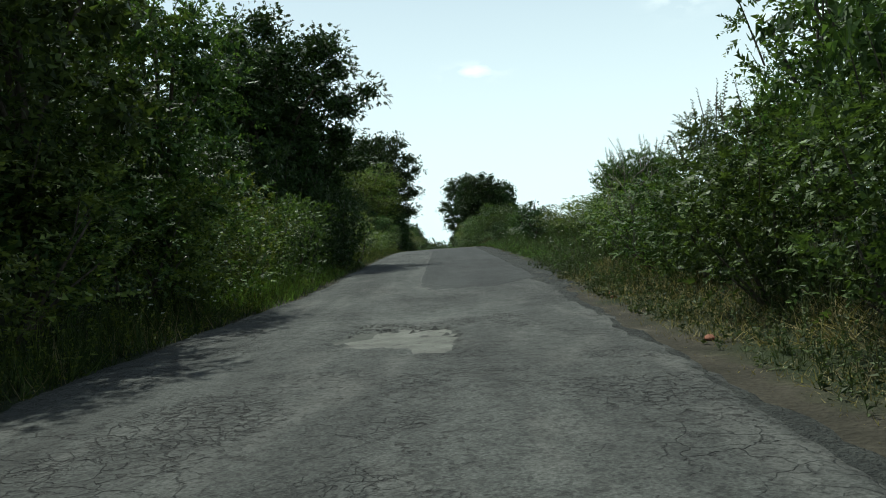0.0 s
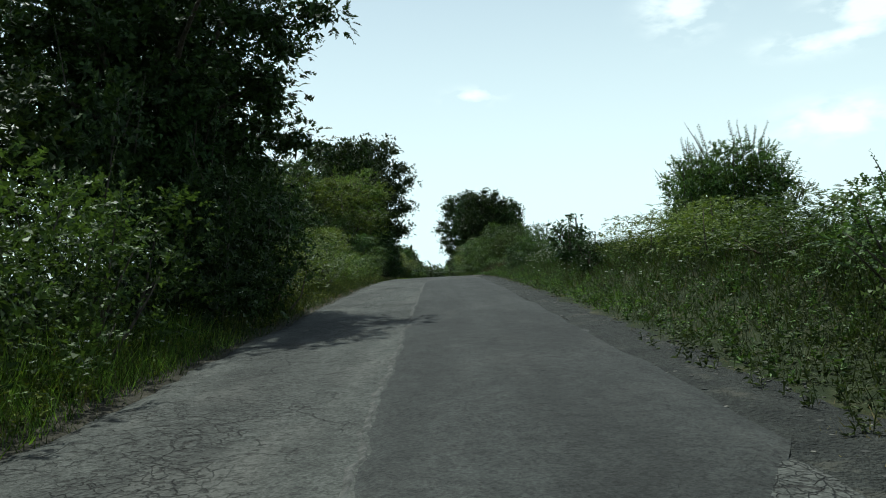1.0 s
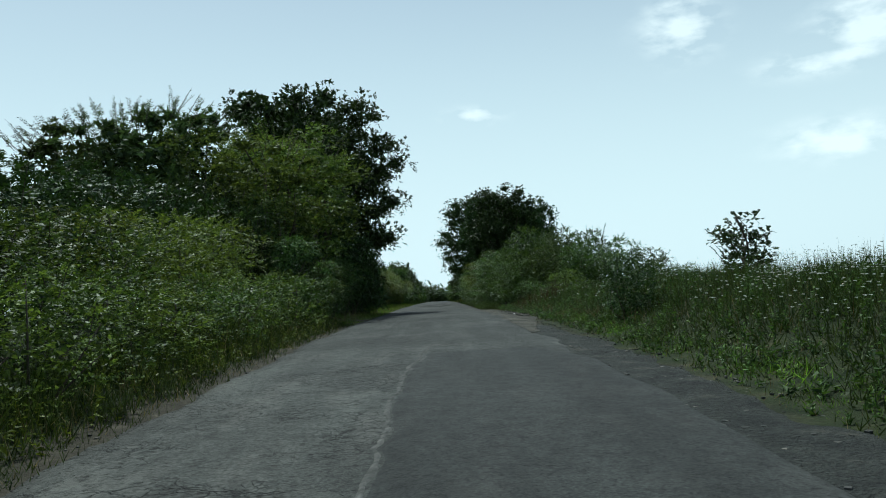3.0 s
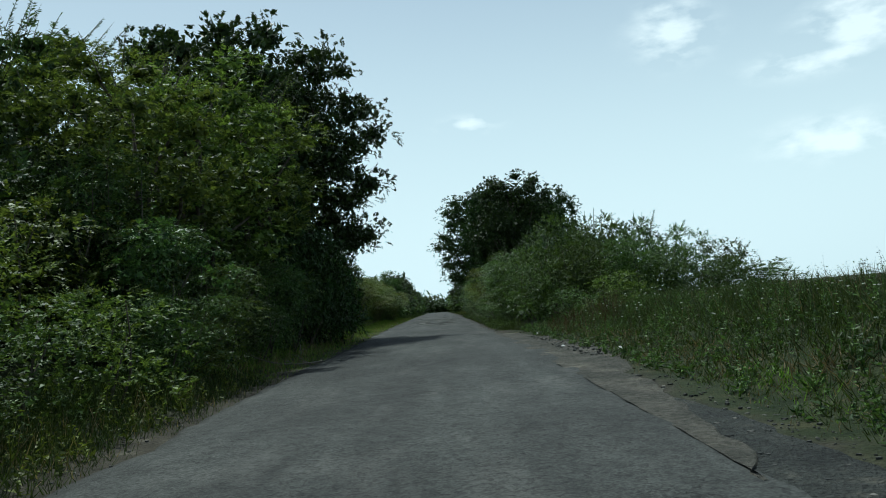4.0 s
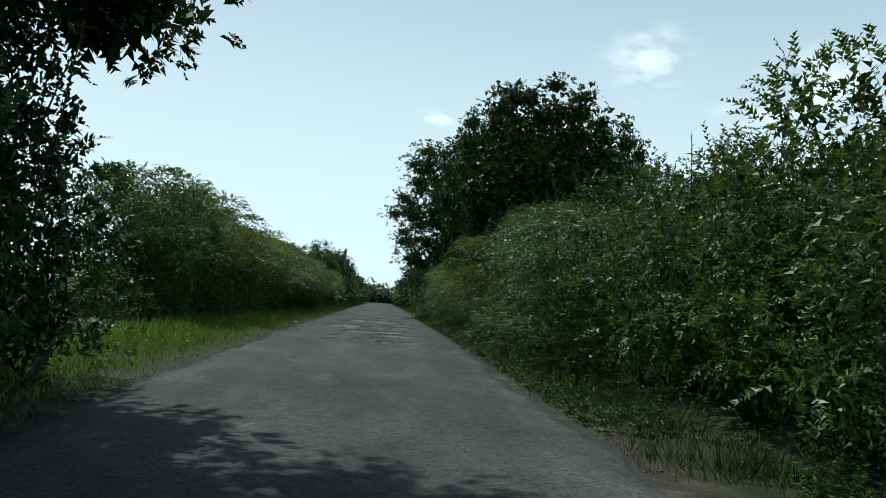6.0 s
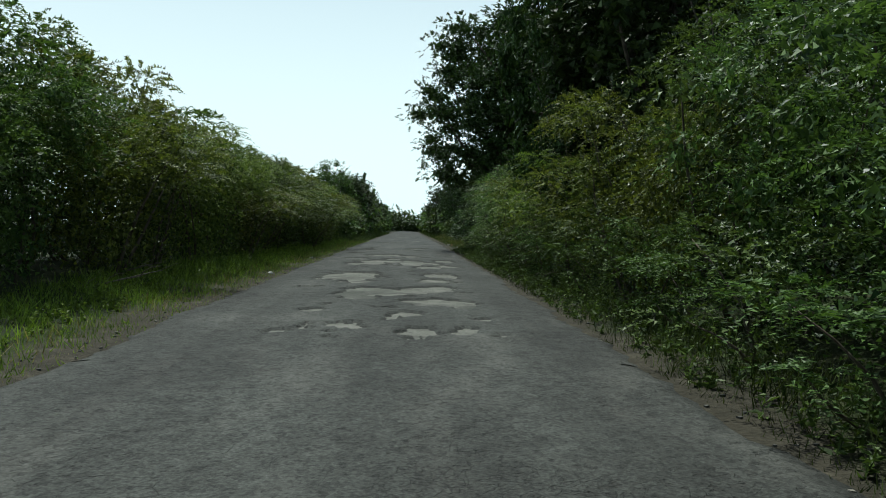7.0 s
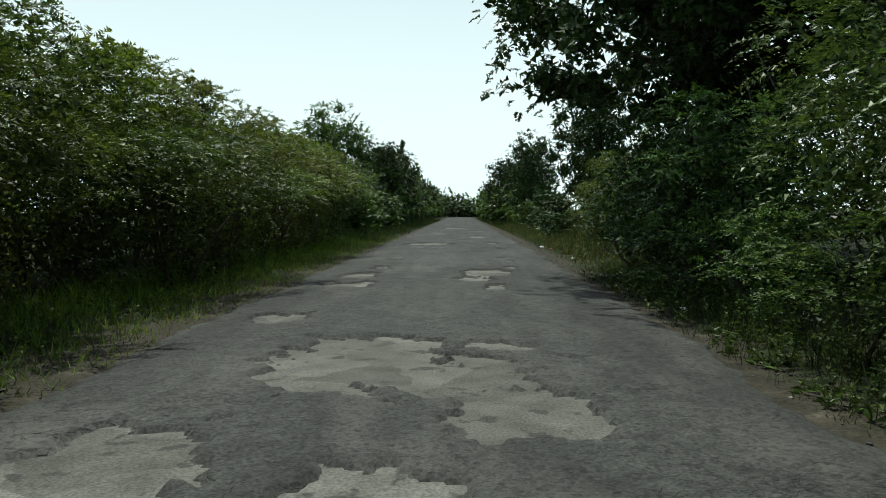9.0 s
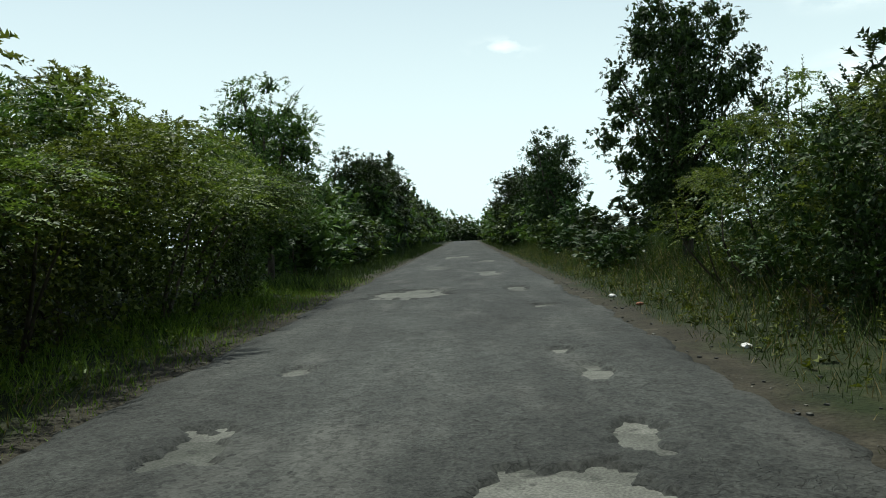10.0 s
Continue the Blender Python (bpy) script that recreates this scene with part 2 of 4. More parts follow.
SEAM, nodes, links, b = material("crumbled pale seam", 0.95, 0.15)
n1 = texture(SEAM, "ShaderNodeTexNoise", 9, 6)
n2 = texture(SEAM, "ShaderNodeTexVoronoi", 45)
col = ramp(SEAM, n1.outputs["Fac"], (0.35, (0.045, 0.046, 0.042)), (0.5, (0.066, 0.067, 0.062)), (0.7, (0.11, 0.11, 0.102)))
links.new(mix(SEAM, 0.5, col, ramp(SEAM, n2.outputs["Color"], (0.2, 0.5), (0.8, 1.5)), "MULTIPLY"), b.inputs["Base Color"])
links.new(bump(SEAM, n2.outputs["Distance"], 0.6, 0.01), b.inputs["Normal"])

SHOULDER, nodes, links, b = material("crushed grey gravel bed", 0.92, 0.2)
n1 = texture(SHOULDER, "ShaderNodeTexNoise", 2.2, 6)
n2 = texture(SHOULDER, "ShaderNodeTexVoronoi", 30)
n3 = texture(SHOULDER, "ShaderNodeTexNoise", 18, 4)
col = ramp(SHOULDER, n1.outputs["Fac"], (0.3, (0.0145, 0.016, 0.0145)), (0.6, (0.026, 0.028, 0.0245)), (0.75, (0.05, 0.049, 0.039)))
col = mix(SHOULDER, 0.8, col, ramp(SHOULDER, n2.outputs["Color"], (0.2, 0.4), (0.8, 2.0)), "MULTIPLY")
links.new(mix(SHOULDER, 0.6, col, ramp(SHOULDER, n3.outputs["Fac"], (0.35, 0.5), (0.65, 1.4)), "MULTIPLY"), b.inputs["Base Color"])
links.new(bump(SHOULDER, n2.outputs["Distance"], 1.0, 0.03), b.inputs["Normal"])

PULLOFF, nodes, links, b = material("pale dusty gravel", 0.95, 0.15)
n1 = texture(PULLOFF, "ShaderNodeTexNoise", 1.6, 6)
n2 = texture(PULLOFF, "ShaderNodeTexVoronoi", 38)
n3 = texture(PULLOFF, "ShaderNodeTexNoise", 14, 5)
col = ramp(PULLOFF, n1.outputs["Fac"], (0.3, (0.034, 0.034, 0.028)), (0.55, (0.058, 0.056, 0.046)), (0.75, (0.1, 0.092, 0.072)))
col = mix(PULLOFF, 0.7, col, ramp(PULLOFF, n2.outputs["Color"], (0.15, 0.45), (0.85, 1.7)), "MULTIPLY")
links.new(mix(PULLOFF, 0.7, col, ramp(PULLOFF, n3.outputs["Fac"], (0.35, 0.5), (0.65, 1.4)), "MULTIPLY"), b.inputs["Base Color"])
links.new(bump(PULLOFF, n2.outputs["Distance"], 0.9, 0.025), b.inputs["Normal"])

SOIL, nodes, links, b = material("dry verge soil and turf", 0.95, 0.15)
pos = nodes.new("ShaderNodeSeparateXYZ")
links.new(nodes.new("ShaderNodeTexCoord").outputs["Object"], pos.inputs[0])
n1 = texture(SOIL, "ShaderNodeTexNoise", 0.8, 6)
n2 = texture(SOIL, "ShaderNodeTexNoise", 24, 5)
n3 = texture(SOIL, "ShaderNodeTexNoise", 2.5, 5)
turf = ramp(SOIL, n3.outputs["Fac"], (0.3, (0.014, 0.022, 0.008)), (0.55, (0.026, 0.034, 0.013)), (0.75, (0.05, 0.05, 0.024)))
earth = ramp(SOIL, n3.outputs["Fac"], (0.3, (0.028, 0.026, 0.018)), (0.6, (0.048, 0.043, 0.031)), (0.75, (0.1, 0.092, 0.068)))
off = nodes.new("ShaderNodeMath")
off.operation = "ADD"
links.new(pos.outputs["X"], off.inputs[0])
off.inputs[1].default_value = 0.58
ab = nodes.new("ShaderNodeMath")
ab.operation = "ABSOLUTE"
links.new(off.outputs[0], ab.inputs[0])
wav = nodes.new("ShaderNodeMath")
wav.operation = "MULTIPLY_ADD"
links.new(n1.outputs["Fac"], wav.inputs[0])
wav.inputs[1].default_value = -1.8
links.new(ab.outputs[0], wav.inputs[2])
near_road = nodes.new("ShaderNodeMapRange")
near_road.inputs["From Min"].default_value, near_road.inputs["From Max"].default_value = 2.15, 2.6
links.new(wav.outputs[0], near_road.inputs["Value"])
col = mix(SOIL, near_road.outputs[0], earth, turf)
links.new(mix(SOIL, 0.6, col, ramp(SOIL, n2.outputs["Fac"], (0.3, 0.5), (0.7, 1.4)), "MULTIPLY"), b.inputs["Base Color"])
links.new(bump(SOIL, n2.outputs["Fac"], 0.8, 0.04), b.inputs["Normal"])

GRAVEL, nodes, links, b = material("grey gravel", 0.9, 0.2)
o = nodes.new("ShaderNodeNewGeometry")
links.new(ramp(GRAVEL, o.outputs["Random Per Island"], (0.0, (0.035, 0.036, 0.033)), (0.6, (0.075, 0.075, 0.068)), (1.0, (0.2, 0.19, 0.16))), b.inputs["Base Color"])

LITTER, nodes, links, b = material("white plastic litter", 0.45)
b.inputs["Base Color"].default_value = (0.72, 0.71, 0.68, 1)
BRICK, nodes, links, b = material("broken orange brick", 0.9)
n1 = texture(BRICK, "ShaderNodeTexNoise", 40, 4)
links.new(ramp(BRICK, n1.outputs["Fac"], (0.3, (0.18, 0.07, 0.04)), (0.7, (0.3, 0.13, 0.08))), b.inputs["Base Color"])

# ---- road and ground shape ----
ROAD_Y = (-40, -10, 0, 10, 20, 30, 40, 50, 60, 70, 80, 90, 100, 110, 120, 135, 150, 180, 260, 420)
ROAD_Z = (-0.6, -0.15, 0.0, 0.17, 0.31, 0.44, 0.52, 0.48, 0.40, 0.38, 0.41, 0.46, 0.47, 0.45, 0.46, 0.44, 0.40, 0.34, 0.1, -0.6)
LEFT, RIGHT = -3.14, 2.2
_dense = np.arange(-40, 421, 1.0)
_hill = -np.cumsum(np.interp(_dense, (48, 66), (0.021, 0.0))[::-1])[::-1]      # the lane climbs to a crest
_smooth = np.convolve(np.pad(np.interp(_dense, ROAD_Y, ROAD_Z) + _hill, 4, mode="edge"), np.ones(9) / 9, "valid")


def road_z(y):
    return np.interp(y, _dense, _smooth)


def wave(x, y, scale, seed=0.0):
    """Cheap smooth noise between about -1 and 1."""
    x, y = np.asarray(x) / scale, np.asarray(y) / scale
    return (np.sin(1.7 * x + 2.3 * y + seed) + np.sin(-2.9 * x + 1.3 * y + 1.7 * seed + 1) + np.sin(4.1 * x + 3.7 * y + 2.3 * seed)
            + 0.6 * np.sin(7.3 * x - 6.1 * y + seed * 3.1)) / 3.6


def ground_z(x, y):
    x, y = np.asarray(x, float), np.asarray(y, float)
    base = road_z(y)
    right = np.clip((x - RIGHT - 0.9) / 3.2, 0, 1)
    left = np.clip((LEFT - 0.9 - x) / 3.5, 0, 1)
    up_r = np.interp(y, (-40, 0, 20, 45, 65, 80, 150, 420), (0.6, 0.7, 1.0, 0.75, 0.5, 0.5, 0.45, 0.5))
    up_l = np.interp(y, (-40, 5, 30, 55, 80, 92, 420), (0.5, 0.6, 1.1, 0.9, 0.3, 0.2, 0.3))
    s = lambda k: k * k * (3 - 2 * k)
    off = np.clip(np.maximum(LEFT - x, x - RIGHT), 0, 1)
    z = base - 0.05 + s(right) * up_r + s(left) * up_l + off * 0.05 * wave(x, y, 1.3) + s(np.maximum(right, left)) * 0.14 * wave(x, y, 5.0, 2.0)
    return np.where((x > LEFT + 0.25) & (x < RIGHT - 0.25), base - 0.16, z)


def mesh_from(name, verts, faces, mats=(), smooth=False, indices=None):
    me = bpy.data.meshes.new(name)
    me.from_pydata([tuple(v) for v in np.asarray(verts).tolist()], [], np.asarray(faces).tolist() if isinstance(faces, np.ndarray) else faces)
    for m in mats:
        me.materials.append(m)
    if indices is not None:
        me.polygons.foreach_set("material_index", np.asarray(indices, np.int32))
    if smooth:
        me.polygons.foreach_set("use_smooth", np.ones(len(me.polygons), bool))
    me.update()
    return me


def grid_faces(nx, ny):
    i = np.arange(nx * ny).reshape(ny, nx)
    return np.stack([i[:-1, :-1], i[:-1, 1:], i[1:, 1:], i[1:, :-1]], -1).reshape(-1, 4)


def part(name, me, parent, label=""):
    ob = new(name, me)
    ob.parent = parent
    return tagged(ob, label)


gx = np.unique(np.concatenate([np.linspace(-900, -40, 14), np.linspace(-40, -10, 16), np.arange(-10, 10.01, 0.4), np.linspace(10, 40, 16), np.linspace(40, 900, 14)]))
gy = np.unique(np.concatenate([np.linspace(-300, -16, 10), np.arange(-16, 150.01, 0.9), np.linspace(150, 420, 60), np.linspace(420, 1600, 12)]))
X, Y = np.meshgrid(gx, gy)
ground = tagged(new("ground", mesh_from("ground", np.stack([X, Y, ground_z(X, Y)], -1).reshape(-1, 3), grid_faces(len(gx), len(gy)), (SOIL,), True)),
                "dry brown verge soil and rough green turf", "ground", kind="structure")

# potholes: x, y, half width, half length
HOLES_A = ((-1.4, 100.1, 0.82, 1.7), (-0.5, 95.6, 0.8, 1.1), (0.3, 96.1, 0.75, 0.8), (-0.9, 94.4, 0.35, 0.5), (0.25, 93.6, 0.4, 0.5), (0.85, 93.3, 0.27, 0.65),
           (0.65, 98.5, 0.36, 0.7), (0.78, 100.4, 0.48, 1.0), (0.0, 91.9, 0.24, 0.32), (-2.0, 96.4, 0.28, 0.3), (0.95, 91.5, 0.16, 0.18), (0.15, 90.1, 0.22, 0.45),
           (0.68, 90.2, 0.17, 0.4), (-1.6, 90.0, 0.17, 0.22), (-0.8, 90.5, 0.3, 0.35), (-1.05, 98.1, 0.3, 0.45), (0.12, 102.0, 0.1, 0.2))
HOLES_B = ((0.6, 104.4, 0.42, 0.9), (-0.9, 108.0, 0.9, 1.2), (-1.4, 106.4, 0.75, 1.0), (0.1, 107.3, 0.45, 2.2), (1.25, 108.8, 0.4, 0.9), (0.7, 107.0, 0.45, 0.65),
           (1.25, 105.2, 0.42, 0.75), (0.6, 104.1, 0.45, 0.6), (-1.0, 113.4, 0.8, 1.3), (-0.1, 112.8, 0.6, 0.7), (0.35, 111.7, 0.48, 0.6), (0.0, 111.2, 0.2, 0.3),
           (0.3, 114.2, 0.35, 0.3), (-2.3, 116.2, 0.36, 0.45), (-0.5, 109.9, 0.5, 0.6), (-1.9, 110.6, 0.5, 0.8))
HOLES_C = ((-2.1, 120.5, 0.5, 0.5), (-2.15, 122.4, 0.4, 0.75), (0.38, 123.0, 0.52, 0.95), (0.2, 121.4, 0.4, 0.45), (0.48, 119.8, 0.2, 0.6), (-1.9, 124.6, 0.25, 0.6),
           (-1.4, 137.6, 0.9, 1.5), (1.1, 138.0, 0.25, 1.0), (-1.82, 127.5, 0.18, 0.3), (1.1, 126.8, 0.14, 0.5), (1.0, 124.5, 0.14, 0.4), (1.3, 133.5, 0.25, 0.3),
           (1.0, 128.2, 0.15, 0.2), (0.6, 146.0, 0.5, 1.5), (-1.2, 152.0, 0.7, 1.5), (0.9, 158.0, 0.4, 1.6), (-0.6, 166.0, 0.8, 2.0))
HOLES_D = ((-0.65, -0.6, 0.75, 0.9), (-0.2, -1.5, 0.3, 0.5), (-1.0, 0.7, 0.25, 0.3), (-1.2, 75.4, 0.25, 0.3), (1.3, 71.5, 0.3, 0.4))
chips = random.Random(9)
HOLES_E = tuple((chips.uniform(-1.6, 1.2), chips.choice((chips.uniform(89, 101), chips.uniform(103.5, 115))), chips.uniform(0.05, 0.17), chips.uniform(0.08, 0.28)) for _ in range(46))
HOLES = HOLES_A + HOLES_B + HOLES_C + HOLES_D + HOLES_E


def hole_depth(x, y):
    """How far the worn surface lies below the road: flat scabs with ragged, angular edges and islands left standing."""
    d = np.zeros_like(x)
    xw = x + 0.10 * wave(x, y, 0.42, 3) + 0.05 * wave(x, y, 0.16, 9)
    yw = y + 0.26 * wave(x, y, 0.55, 6) + 0.09 * wave(x, y, 0.17, 1)
    chip = 0.22 * wave(x, y, 0.6, 12) + 0.24 * wave(x, y, 0.24, 14) + 0.10 * wave(x, y, 0.09, 17)
    for k, (hx, hy, w, l) in enumerate(HOLES):
        near = (np.abs(x - hx) < 1.7 * w + 0.2) & (np.abs(y - hy) < 1.7 * l + 0.3)
        u, v = (xw[near] - hx) / w, (yw[near] - hy) / l
        r = (np.abs(u) ** 2.6 + np.abs(v) ** 2.6) ** (1 / 2.6)
        edge = (1.0 - r) * min(1.0, 2.0 * min(w, l)) + chip[near] * min(1.0, 1.4 * min(w, l))
        d[near] = np.maximum(d[near], np.clip(edge / 0.04, 0, 1) * (0.062 + 0.012 * wave(x[near], y[near], 0.3, k)))
    return d


def widened(y):
    """How far the crumbling left edge reaches out at the start."""
    return np.interp(y, (-1, 6, 10), (1.0, 0.3, 0.0))


def road_strip(y0, y1, step, nx):
    ys = np.linspace(y0, y1, int(round((y1 - y0) / step)) + 1)
    u = np.linspace(0, 1, nx)
    U, Yr = np.meshgrid(u, ys)
    le = LEFT - widened(ys) + 0.13 * wave(0 * ys, ys, 2.3, 1) + 0.07 * wave(0 * ys, ys, 0.35, 5)
    re = RIGHT + 0.15 * wave(0 * ys, ys, 2.9, 3) + 0.08 * wave(0 * ys, ys, 0.41, 8) + np.interp(ys, (52, 58, 66, 71), (0, 0.3, 0.3, 0))
    Xr = le[:, None] * (1 - U) + re[:, None] * U
    Z = road_z(Yr) + 0.012 * wave(Xr, Yr, 1.6, 4) + 0.006 * wave(Xr, Yr, 0.3, 6) - 0.05 * np.abs(U - 0.5) ** 2 * 4 * 0.5
    Z -= hole_depth(Xr, Yr)
    Z -= 0.03 * np.clip((0.03 - np.minimum(U, 1 - U)) / 0.03, 0, 1)
    top = np.stack([Xr, Yr, Z], -1)
    low = top[:, [0, -1]].copy()
    low[..., 2] -= 0.22
    verts = np.concatenate([top.reshape(-1, 3), low.reshape(-1, 3)])
    faces = grid_faces(nx, len(ys)).tolist()
    n = nx * len(ys)
    for i in range(len(ys) - 1):
        faces.append((i * nx, (i + 1) * nx, n + 2 * i + 2, n + 2 * i))
        faces.append((i * nx + nx - 1, n + 2 * i + 1, n + 2 * i + 3, (i + 1) * nx + nx - 1))
    return verts, faces


road = tagged(new("road"), "narrow straight country lane of worn, cracked grey asphalt", "road", kind="structure")
for y0, y1, step, nx in ((-40, -4, 0.3, 24), (-4, 3, 0.08, 68), (3, 45, 0.25, 24), (45, 88, 0.25, 24), (88, 126, 0.055, 96), (126, 142, 0.1, 56), (142, 420, 1.0, 20)):
    v, f = road_strip(y0, y1, step, nx)
    part("asphalt", mesh_from("asphalt", v, f, (ASPHALT_OLD if y0 < 45 else ASPHALT_COARSE,), True), road)

# the resurfaced lane: a thin dark overlay with a ragged seam
ys = np.arange(5.5, 45.01, 0.2)
us = np.linspace(0, 1, 18)
U, Yn = np.meshgrid(us, ys)
seam = -0.6 + 0.05 * wave(0 * ys, ys, 1.1, 2) + 0.03 * wave(0 * ys, ys, 0.3, 4) + np.interp(ys, (5.5, 8, 40, 45), (0.5, 0.0, 0.0, 0.35))
rim = RIGHT - 0.02 + 0.08 * wave(0 * ys, ys, 1.9, 7) + np.interp(ys, (5.5, 8.5, 41, 45), (-1.4, 0, 0, -0.8))
Xn = seam[:, None] * (1 - U) + rim[:, None] * U
Zn = road_z(Yn) + 0.012 * wave(Xn, Yn, 1.6, 4) + 0.022 * np.interp(Yn, (5.5, 7.5, 41, 45), (-1, 1, 1, -1)) - 0.03 * (np.abs(U - 0.5) > 0.49) - 0.025 * np.clip(Xn, 0, 9) ** 2 / 4.8
part("overlay", mesh_from("overlay", np.stack([Xn, Yn, Zn], -1).reshape(-1, 3), grid_faces(len(us), len(ys)), (ASPHALT_NEW,), True), road, "newer, darker strip of asphalt")

# the overlay's pale crumbling edge
U, Ys = np.meshgrid(np.linspace(0, 1, 5), ys)
le = seam - 0.07 + 0.05 * wave(0 * ys, ys, 0.33, 11) + 0.03 * wave(0 * ys, ys, 0.13, 2)
re = seam + 0.035 + 0.03 * wave(0 * ys, ys, 0.27, 21)
Xs = le[:, None] * (1 - U) + re[:, None] * U
us = (Xs - LEFT) / (RIGHT - LEFT)
Zs = road_z(Ys) + 0.012 * wave(Xs, Ys, 1.6, 4) + 0.010 - 0.1 * (us - 0.5) ** 2 + 0.020 * np.clip((Xs - seam[:, None]) / 0.06, -0.6, 1) - 0.05 * ((U == 0) | (U == 1))
part("seam", mesh_from("seam", np.stack([Xs, Ys, Zs], -1).reshape(-1, 3), grid_faces(5, len(ys)), (SEAM,), True), road, "pale crumbling seam between the two lanes")
ys = np.arange(-12, 72.01, 0.25)
U, Ys = np.meshgrid(np.linspace(0, 1, 7), ys)
le = 0 * ys + RIGHT - 0.25
re = RIGHT + np.interp(ys, (-12, 3, 9, 45, 54, 72), (0.0, 0.05, 0.95, 0.9, 0.3, 0.15)) + 0.14 * wave(0 * ys, ys, 1.7, 11) + 0.1 * wave(0 * ys, ys, 0.5, 2)
Xs = le[:, None] * (1 - U) + re[:, None] * U
Zs = ground_z(np.maximum(Xs, RIGHT + 0.01), Ys) + 0.018 * np.sin(np.pi * np.clip(U, 0, 1)) - 0.03 * (U == 1)
part("shoulder", mesh_from("shoulder", np.stack([Xs, Ys, Zs], -1).reshape(-1, 3), grid_faces(7, len(ys)), (SHOULDER,), True), road, "dark grey crushed gravel shoulder")

# a pale, dusty strip where cars pull off
ys = np.arange(47, 72.01, 0.2)
U, Ys = np.meshgrid(np.linspace(0, 1, 12), ys)
le = RIGHT - 0.2 + 0 * ys
re = RIGHT + np.interp(ys, (47, 54, 58, 66, 70, 72), (-0.1, 0.7, 1.35, 1.15, 0.5, -0.1)) + 0.16 * wave(0 * ys, ys, 1.3, 4) + 0.07 * wave(0 * ys, ys, 0.4, 9)
Xs = le[:, None] * (1 - U) + re[:, None] * U
Zs = ground_z(np.maximum(Xs, RIGHT + 0.01), Ys) + 0.03 + 0.014 * wave(Xs, Ys, 0.5, 3) - 0.06 * (U == 1)
part("pull_off", mesh_from("pull_off", np.stack([Xs, Ys, Zs], -1).reshape(-1, 3), grid_faces(12, len(ys)), (PULLOFF,), True), road, "pale dusty gravel strip beside the asphalt")

for k, (hx, hy, w, l) in enumerate(HOLES):
    n = 9 if w > 0.27 else 5
    U, V = np.meshgrid(np.linspace(-1, 1, n), np.linspace(-1, 1, n))
    fx, fy = np.clip(hx + (1.7 * w + 0.2) * U, LEFT + 0.3, RIGHT - 0.3), hy + (1.7 * l + 0.3) * V
    u = (fx - LEFT) / (RIGHT - LEFT)
    fz = road_z(fy) + 0.012 * wave(fx, fy, 1.6, 4) - 0.1 * (u - 0.5) ** 2 - 0.036 - 0.0004 * (k % 7)
    part("pothole_floor", mesh_from("pothole_floor", np.stack([fx, fy, fz], -1).reshape(-1, 3), grid_faces(n, n), (DUST,), True), road, "pale dusty bottom of a shallow pothole")


# ---- plants ----
def leaf_mesh(base, axis, length, width, rng, fold=0.25, plain=0, face=None):
    """Pointed leaves: a folded quad each; the last `plain` of them are single triangles. face: the way their upper sides look."""
    n = len(base)
    lean = rng.normal(size=(n, 3)) + np.array([0, 0, 1.2]) if face is None else face + rng.normal(size=(n, 3)) * 0.28
    side = np.cross(axis, lean)
    side /= np.linalg.norm(side, axis=1)[:, None] + 1e-9
    up = np.cross(side, axis)
    L, W = np.broadcast_to(length, n)[:, None], np.broadcast_to(width, n)[:, None]
    mid = base + axis * L * 0.45
    v = np.stack([base, mid + side * W * 0.5 + up * W * fold, base + axis * L - up * L * 0.12, mid - side * W * 0.5 + up * W * fold], 1)
    k = n - plain
    tri = v[k:].copy()
    tri[:, 1] = base[k:] + side[k:] * W[k:] * 0.5
    tri[:, 3] = base[k:] - side[k:] * W[k:] * 0.5
    verts = np.concatenate([v[:k].reshape(-1, 3), tri[:, 1:].reshape(-1, 3)])
    faces = np.arange(4 * k).reshape(k, 4).tolist() + (4 * k + np.arange(3 * plain).reshape(plain, 3)).tolist()
    return verts, faces


def unit(v):
    return v / (np.linalg.norm(v, axis=-1, keepdims=True) + 1e-9)


def sprays(rng, origins, ways, out_way, length, per, leaf, width, droop=0.25):
    """Leafy twigs: per leaves along each, set alternately in one plane that looks up and outwards. Gives leaf bases, axes, faces, lengths and widths."""
    n = len(origins)
    t = (np.arange(per) + 0.6) / per
    long_ = length * rng.uniform(0.7, 1.3, (n, 1))
    side = unit(np.cross(ways, out_way * 0.55 + np.array([0, 0, 1.0]) + rng.normal(size=(n, 3)) * 0.32))
    face = np.cross(side, ways)
    p = origins[:, None] + ways[:, None] * (t * long_)[..., None]
    p[..., 2] -= droop * long_ * t ** 2
    sign = np.where(np.arange(per) % 2, 1.0, -1.0)[None, :, None]
    a = unit(ways[:, None] * 0.6 + side[:, None] * sign + rng.normal(size=(n, per, 3)) * 0.2)
    s = rng.uniform(0.7, 1.2, (n, per)) * (1.1 - 0.35 * t)
    return p.reshape(-1, 3), a.reshape(-1, 3), np.repeat(face, per, 0), (leaf * s).ravel(), (width * s).ravel()


